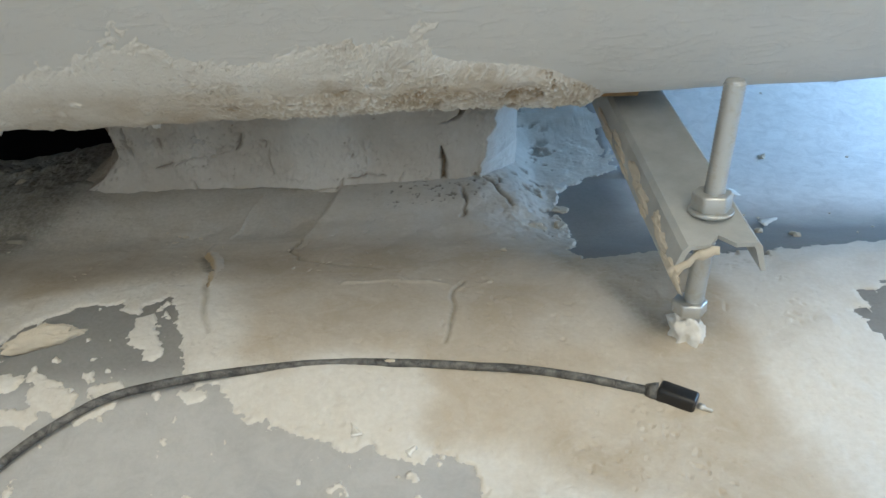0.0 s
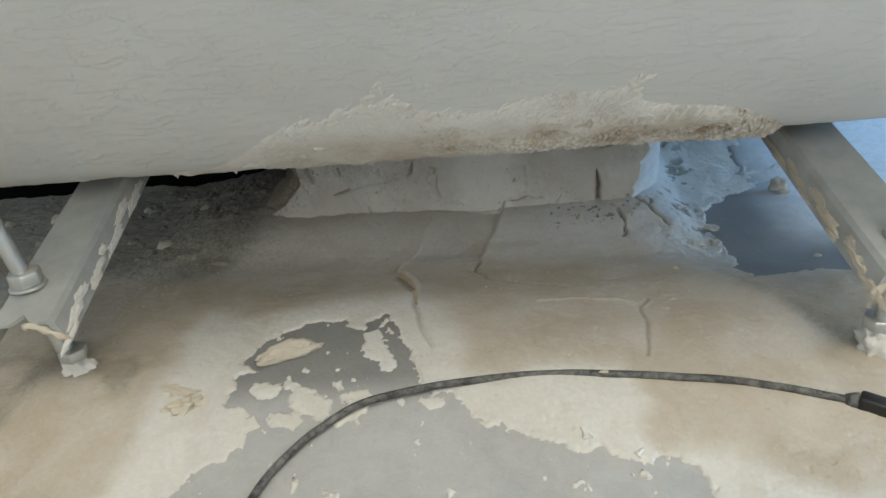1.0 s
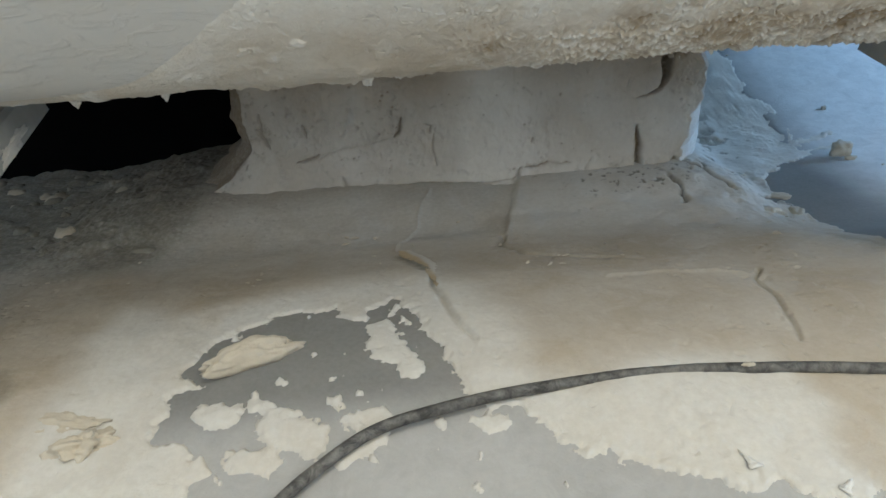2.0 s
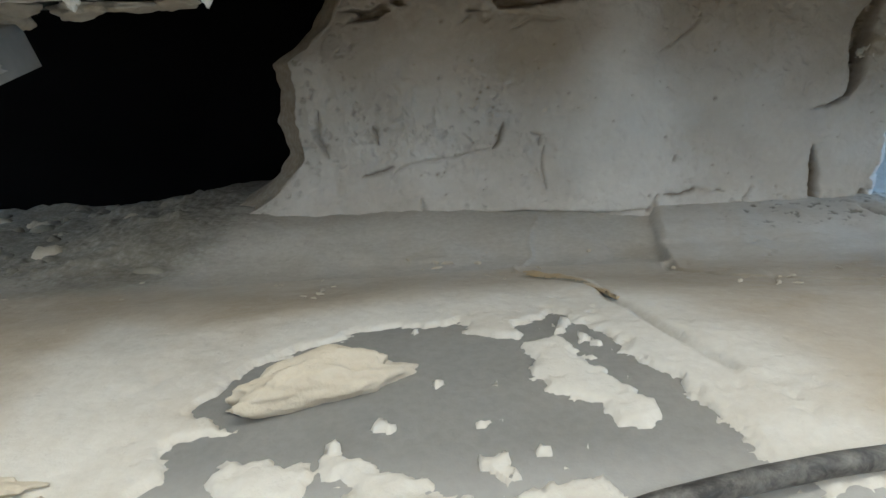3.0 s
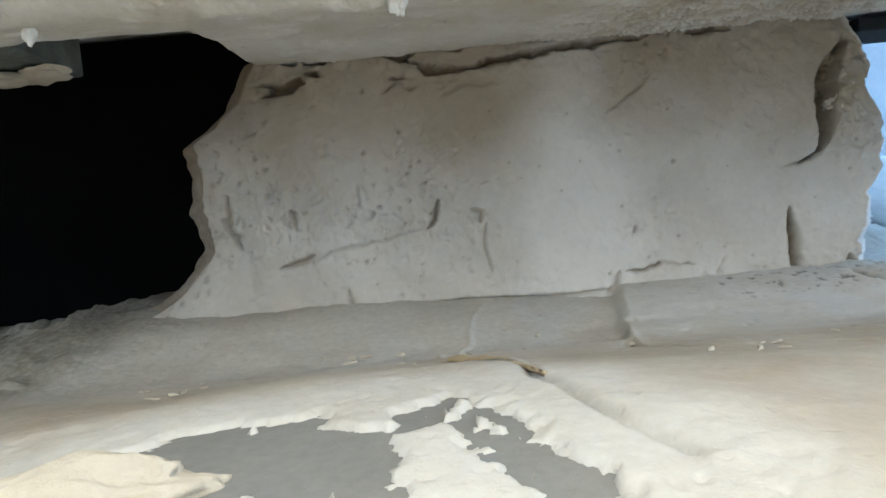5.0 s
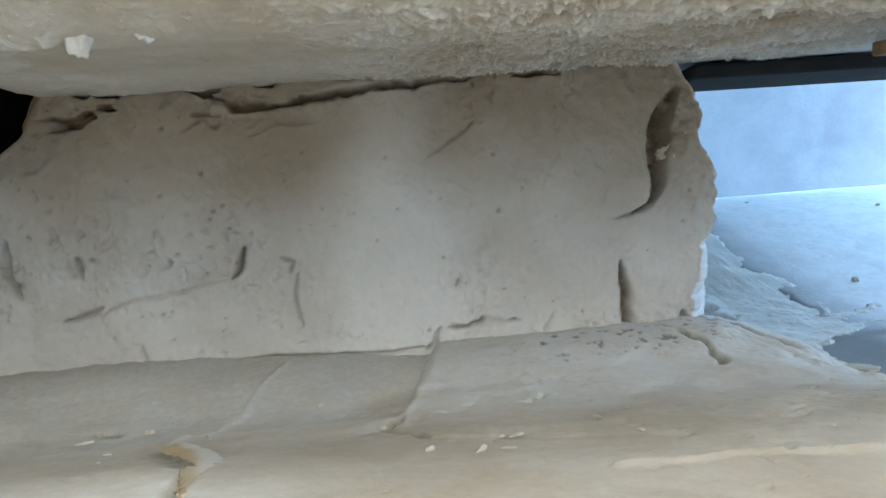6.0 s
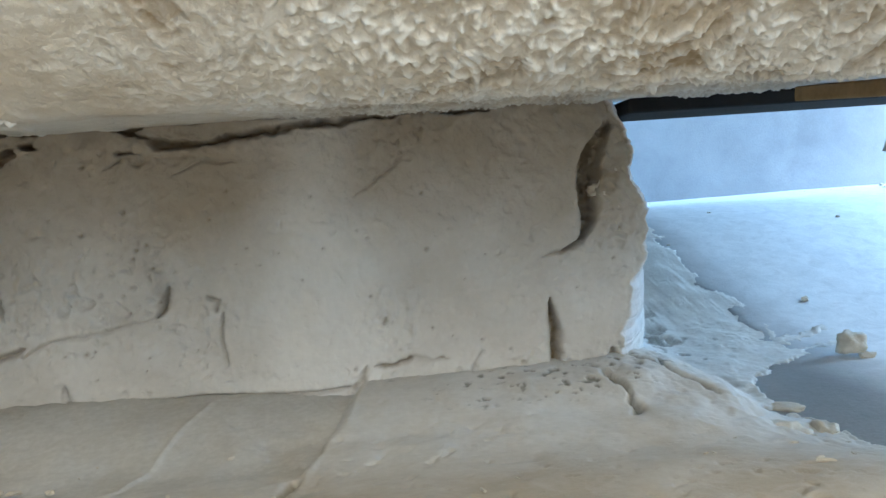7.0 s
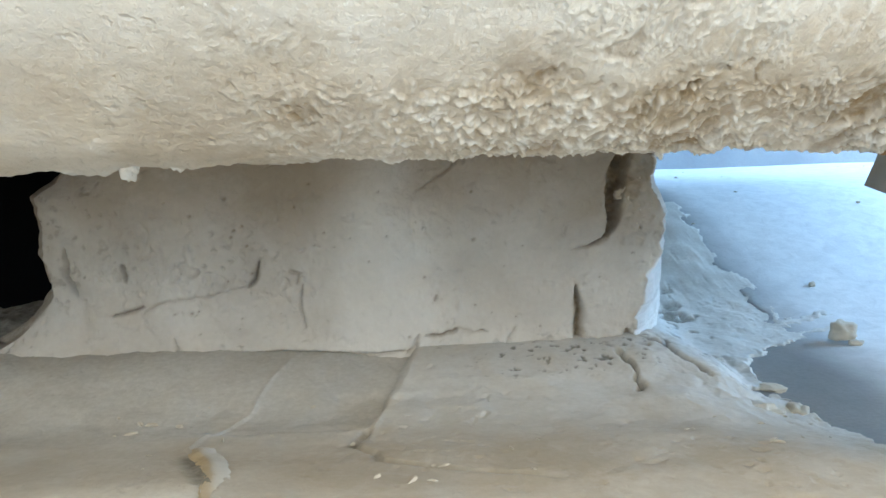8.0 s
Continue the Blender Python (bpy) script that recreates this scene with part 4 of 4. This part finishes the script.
def tub_leg(at, zf, front, back, seed, label, lean):
    """Steel channel on a threaded rod with nuts, standing in a crusted foot. at: the rod; front, back: the channel's top centre line."""
    leg = thing("support_bracket", pose(at[0], at[1], zf), label, "bracket", "brackets under the bathtub")
    origin = Vector((at[0], at[1], zf))
    f, b = Vector(front), Vector(back)
    d = b - f
    ch = part("channel", channel_bm(d.length, 0.029, 0.037, 0.014, 0.0018), PAINTED, leg, "dusty galvanised steel channel", smooth=False)
    yaw, pitch = math.atan2(-d.x, d.y), math.asin(d.z / d.length)
    ch.matrix_basis = Matrix.Translation(f - origin) @ Matrix.Rotation(yaw, 4, "Z") @ Matrix.Rotation(pitch, 4, "X")
    # mortar smeared along one flange and the front edge
    rnd = random.Random(seed)
    sgn = -1 if seed == 1 else 1
    for q in range(11):
        size = (rnd.uniform(0.0007, 0.0013), rnd.uniform(0.005, 0.013), rnd.uniform(0.0015, 0.0040))
        sm = part("mortar_smear", lump_bm(*size, seed * 31 + q, 0.45, 4, 0.5), CRUST if seed == 2 else LUMPS, ch, "dried mortar smear")
        sm.matrix_basis = Matrix.Translation((sgn * (0.0182 - 0.0006 * (q % 3)), 0.004 + 0.0125 * q + rnd.uniform(-0.003, 0.003), -0.0135 + 0.0022 * (q % 3))) @ Matrix.Rotation(-sgn * 0.25, 4, "Y")
    pts = [(sgn * 0.019 - sgn * 0.0022 * q, rnd.uniform(-0.0012, 0.0), -0.013 + 0.0018 * min(q, 6) + rnd.uniform(-0.001, 0.001)) for q in range(9)]
    part("mortar_smear", tube(pts, [0.0011 + 0.0013 * rnd.random() for q in range(9)], 8, 0.3, seed + 5), LUMPS, ch, "dried mortar smear")
    zc = f.z + (at[1] - f.y) / d.y * d.z - zf
    rod = part("threaded_rod", rod_bm(0.006, 0.110 - zf, 0.0042, 0.0014), STEEL, leg, "zinc-plated threaded rod")
    rod.matrix_basis = Matrix.Rotation(math.atan2(lean[0], 0.05), 4, "Y")
    across = Matrix.Translation((lean[0] * zc / 0.05, 0, 0))
    part("nut", nut_bm(0.0140, 0.0070, zc + 0.0018), STEEL, leg, "zinc-plated hexagon nut").matrix_basis = across
    part("washer", disc_bm(0.0088, 0.0016, zc + 0.0002), STEEL, leg, "flat steel washer").matrix_basis = across
    part("lower_nut", nut_bm(0.0128, 0.0060, 0.0165), STEEL, leg, "zinc-plated hexagon nut")
    part("foot", lump_bm(0.0078, 0.0078, 0.0135, seed + 3, 0.42, 4, 0.5), CRUST, leg, "levelling foot caked in white mortar")
    return leg


tub_leg((0.0895, 0.262), -0.004, (0.0920, 0.241, 0.0545), (0.0905, 0.398, 0.0820), 1, "steel channel bathtub support smeared with cream mortar", (0.0034, 0.0))
tub_leg((-0.3020, 0.265), 0.001, (-0.3020, 0.238, 0.0550), (-0.3230, 0.405, 0.0850), 2, "steel channel bathtub support with a chipped, mortar-crusted flange", (-0.0080, 0.0))

# ---- loose things on the floor ----


def at_floor(x, y):
    return float(ground(np.array(x), np.array(y)))


def cable():
    ob = thing("cable", pose(0.068, 0.219, 0), "thin black cable smeared with mortar, curving over the floor", "cable")
    way = [(-0.25, -0.05), (-0.222, 0.06), (-0.205, 0.14), (-0.194, 0.181), (-0.188, 0.199), (-0.178, 0.2135), (-0.167, 0.2235), (-0.151, 0.2340), (-0.127, 0.2410), (-0.105, 0.2460), (-0.080, 0.2495), (-0.055, 0.2505), (-0.030, 0.2485), (-0.005, 0.2460), (0.018, 0.2435), (0.040, 0.2390), (0.068, 0.2300)]
    flat = spline([(x, y, 0) for x, y in way], 10)
    pts = [Vector((p.x - 0.068, p.y - 0.219, at_floor(p.x, p.y) + 0.0025 + 0.0022 * float(step(-0.07, 0.03, p.x)) + 0.0004 * math.sin(k * 0.11))) for k, p in enumerate(flat)]
    part("sheath", tube(pts, 0.0018, 14), RUBBER, ob, "black rubber sheath dusted with mortar")
    end, d = pts[-1], (pts[-1] - pts[-4]).normalized()
    d.z = 0
    d.normalize()
    part("strain_relief", tube([end - 0.004 * d, end - 0.001 * d, end + 0.001 * d], [0.0026, 0.0036, 0.0040], 16), RUBBER, ob)
    plug = bmesh.new()
    bmesh.ops.create_cube(plug, size=1, matrix=Matrix.Diagonal((0.0150, 0.0080, 0.0068, 1)))
    bmesh.ops.bevel(plug, geom=plug.edges[:], offset=0.0014, segments=3, affect="EDGES", profile=0.5)
    body = part("plug", plug, PLUG, ob, "small glossy black plug")
    yaw = math.atan2(d.y, d.x) - 0.22
    body.matrix_basis = Matrix.Translation(end + Matrix.Rotation(-0.22, 3, "Z") @ (0.0085 * d) + Vector((0, 0, 0.0004))) @ Matrix.Rotation(yaw, 4, "Z") @ Matrix.Rotation(0.10, 4, "Y")
    pin = part("pin", tube([(0.008, 0, -0.0008), (0.0105, 0, -0.0008), (0.0108, 0, -0.0008), (0.0135, 0, -0.0008)], [0.0014, 0.0014, 0.0008, 0.0007], 12), STEEL, body, "bright metal pin")
    rnd = random.Random(4)
    for k in (117,):
        s = part("mortar_smear", lump_bm(0.0014 + 0.003 * rnd.random(), 0.0009, 0.0007, k, 0.5, 3), LUMPS, ob, "dried mortar smear")
        s.matrix_basis = Matrix.Translation(pts[k] + Vector((0, rnd.uniform(-0.001, 0.001), 0.0014))) @ Matrix.Rotation(rnd.uniform(-0.4, 0.4), 4, "Z")


cable()


def mortar_lump(name, x, y, size, turn, seed, label, rough=0.35, level=3, lift=0.0015, mat=None, group="", fine=0.6):
    ob = link_mesh(name, lump_bm(*size, seed, rough, level, fine), mat or LUMPS)
    ob.matrix_world = pose(x, y, at_floor(x, y) + lift, 0, 0, turn)
    return tagged(ob, label, "mortar", group)


mortar_lump("mortar_lump", -0.1935, 0.2735, (0.0160, 0.0056, 0.0058), 22, 2, "long cream lump of set mortar lying on the concrete", 0.30, 5, -0.0015, None, "", 0.62)
mortar_lump("mortar_lump", -0.2385, 0.2420, (0.0085, 0.0048, 0.0045), 20, 5, "small cream mortar lump with a brown broken end", 0.6, 5, -0.001)
mortar_lump("mortar_lump", -0.246, 0.2525, (0.013, 0.0070, 0.0026), -10, 6, "flat pale mortar lump stuck to the screed", 0.6, 5, -0.0012)
mortar_lump("mortar_chunk", 0.128, 0.497, (0.0065, 0.005, 0.0065), 15, 8, "small white chunk of plaster on the bare concrete", 0.5, 3)
for k, (x, y, a, b, c, turn) in enumerate([(0.040, 0.405, 0.010, 0.007, 0.010, 10), (0.058, 0.411, 0.008, 0.006, 0.009, 60), (0.034, 0.440, 0.007, 0.005, 0.008, -20),
                                           (0.022, 0.425, 0.012, 0.006, 0.007, 30), (0.062, 0.440, 0.009, 0.006, 0.005, -35), (0.050, 0.470, 0.013, 0.008, 0.006, 40), (0.030, 0.478, 0.014, 0.009, 0.010, 5)]):
    mortar_lump("mortar_chunk", x, y, (0.85 * a, 0.85 * b, 0.42 * c), turn, 20 + k, "broken cream mortar chunk at the crumbled end of the bed", 0.42, 4, -0.002, None, "mortar chunks by the open end")


def flake(x, y, length, width, turn, tilt, seed, label):
    """A thin torn sliver of dried plaster."""
    rnd = random.Random(seed)
    bm = bmesh.new()
    n = 7
    lo, hi = [], []
    for q in range(n + 1):
        t = q / n
        w = 0.9 * width * (1 - t) ** 0.8 * (0.6 + 0.8 * rnd.random()) + 0.0002
        z = 0.0006 * math.sin(2.2 * t) + rnd.uniform(0, 0.0002)
        lo.append(bm.verts.new((t * length, -w, z)))
        hi.append(bm.verts.new((t * length, w, z + 0.0008)))
    for q in range(n):
        bm.faces.new((lo[q], lo[q + 1], hi[q + 1], hi[q]))
    geom = bmesh.ops.extrude_face_region(bm, geom=bm.faces[:])
    bmesh.ops.translate(bm, verts=[v for v in geom["geom"] if isinstance(v, bmesh.types.BMVert)], vec=(0, 0, 0.0003))
    ob = link_mesh("plaster_flake", bm, CRUST)
    ob.matrix_world = pose(x, y, at_floor(x, y) + 0.0004, 0, -0.5 * tilt, turn)
    return tagged(ob, label, "plaster flake", "plaster flakes")


for k, (x, y, a, w, turn, tilt) in enumerate([(0.180, 0.445, 0.016, 0.005, 100, 3), (0.178, 0.398, 0.012, 0.0035, 20, 3), (-0.049, 0.214, 0.008, 0.0018, 110, 3), (-0.030, 0.205, 0.005, 0.0015, 40, 3)]):
    flake(x, y, a, w, turn, tilt, 60 + k, "thin torn sliver of white plaster on the concrete")

shim = link_mesh("wooden_shim", box_bm(-0.020, 0.016, -0.018, 0.04, -0.0022, 0.0022, 0.0006), WOOD, smooth=False)
shim.matrix_world = pose(0.074, 0.378, 0.0838, 6, 0, -6)
tagged(shim, "thin raw wooden shim wedged between channel and tub", "shim")


def lifted_flap():
    """A thin flake of screed that has curled up along its free edge."""
    U, V = np.meshgrid(np.linspace(0, 1, 60), np.linspace(0, 1, 30), indexing="ij")
    ex = np.interp(U, [0, 0.35, 0.7, 1], [-0.1500, -0.1430, -0.1355, -0.1310]) + 0.0012 * fbm(U * 0.04, V * 0, 0.008, 131, 3)
    ey = np.interp(U, [0, 0.35, 0.7, 1], [0.3670, 0.3540, 0.3340, 0.3130]) + 0.0012 * fbm(U * 0.04, V * 0, 0.008, 132, 3)
    X, Y = ex + 0.007 * V - 0.0012 * step(0.02, 0.12, V) * step(0.25, 0.12, V), ey + 0.009 * V - 0.0010 * step(0.02, 0.12, V) * step(0.25, 0.12, V)
    rise = np.sin(np.pi * np.clip(U, 0, 1)) ** 0.8 * step(1.0, 0.55, U) * (0.75 + 0.5 * fbm(U * 0.04, V * 0, 0.012, 134, 3))
    Z = ground(X, Y) + 0.0016 + step(0.0, 0.30, V) * (1 - step(0.25, 1.0, V)) * 0.0027 * rise + 0.0003 * fbm(X, Y, 0.004, 133) - 0.0022 * step(0.75, 1.0, V)
    ob = sheet("mortar_flap", X, Y, Z, FLAKE, {"damp_shade": step(0.5, 0.15, V), "stain_shade": 0.25 * step(0.28, 0.12, V)})
    solid = ob.modifiers.new("thickness", "SOLIDIFY")
    solid.thickness, solid.offset = 0.0005, -1.0
    return tagged(ob, "thin curled flake of cream screed lifting off the floor", "mortar flake")


lifted_flap()


def crumbs():
    """Tiny bits of mortar on the bare floor behind."""
    rnd = random.Random(21)
    verts, faces = [], []
    for k in range(70):
        x, y = rnd.uniform(0.10, 0.55), 0.36 + 0.6 * rnd.random() ** 1.4
        r = 0.0006 + 0.0022 * rnd.random() ** 3
        bm = lump_bm(r * rnd.uniform(0.8, 1.8), r, r * rnd.uniform(0.6, 1.1), 300 + k, 0.5, 2, 0.45)
        m = pose(x, y, at_floor(x, y) - 0.0006, 0, 0, rnd.uniform(0, 360))
        base = len(verts)
        bm.verts.ensure_lookup_table()
        verts += [tuple(m @ v.co) for v in bm.verts]
        faces += [[base + v.index for v in f.verts] for f in bm.faces]
        bm.free()
    me = bpy.data.meshes.new("crumbs")
    me.from_pydata(verts, [], faces)
    me.materials.append(LUMPS)
    return tagged(new("crumbs", me), "tiny mortar crumbs scattered on the concrete", "crumbs", kind="stuff")


crumbs()


def specks():
    """Flat flecks and curls of plaster left by the trowel on the screed."""
    rnd = random.Random(45)
    verts, faces = [], []
    for k in range(70):
        x, y = rnd.uniform(-0.31, 0.06), 0.33 + 0.09 * rnd.random()
        if float(bare(np.array(x), np.array(y))) < 0.004:
            continue
        r = 0.0004 + 0.0009 * rnd.random() ** 3
        bm = lump_bm(r * rnd.uniform(0.8, 2.6), r * rnd.uniform(0.5, 0.9), 0.6 * r, 500 + k, 0.7, 2, 0.4)
        m = pose(x, y, at_floor(x, y) + 0.0024, 0, 0, rnd.gauss(5, 40))
        base = len(verts)
        bm.verts.ensure_lookup_table()
        verts += [tuple(m @ v.co) for v in bm.verts]
        faces += [[base + v.index for v in f.verts] for f in bm.faces]
        bm.free()
    me = bpy.data.meshes.new("plaster_specks")
    me.from_pydata(verts, [], faces)
    me.materials.append(LUMPS)
    return tagged(new("plaster_specks", me), "small flecks of dried plaster left on the screed", "crumbs", kind="stuff")


specks()


def rubble(seed, count, small, large, mat, label):
    """Crumbled mortar in the dark hollow beside the bed."""
    rnd = random.Random(seed)
    verts, faces = [], []
    for k in range(count):
        x, y = rnd.uniform(-0.50, -0.245), rnd.uniform(0.40, 0.57)
        if rnd.random() > 1.3 - 1.6 * abs(y - 0.50) / 0.16:
            continue
        r = small + large * rnd.random() ** 4
        bm = lump_bm(r * rnd.uniform(0.8, 1.8), r, r * rnd.uniform(0.6, 1.1), 100 + k, 0.6, 2, 0.45)
        m = pose(x, y, at_floor(x, y) + 0.0005, 0, 0, rnd.uniform(0, 360))
        base = len(verts)
        bm.verts.ensure_lookup_table()
        verts += [tuple(m @ v.co) for v in bm.verts]
        faces += [[base + v.index for v in f.verts] for f in bm.faces]
        bm.free()
    me = bpy.data.meshes.new("rubble")
    me.from_pydata(verts, [], faces)
    for p in me.polygons:
        p.use_smooth = True
    me.materials.append(mat)
    return tagged(new("rubble", me), label, "rubble", kind="stuff")


rubble(9, 620, 0.0008, 0.0044, SHADED_RUBBLE, "loose crumbs of grey mortar in the dark hollow")
rubble(10, 90, 0.0010, 0.0060, LUMPS, "paler lumps of mortar among the crumbs in the hollow")
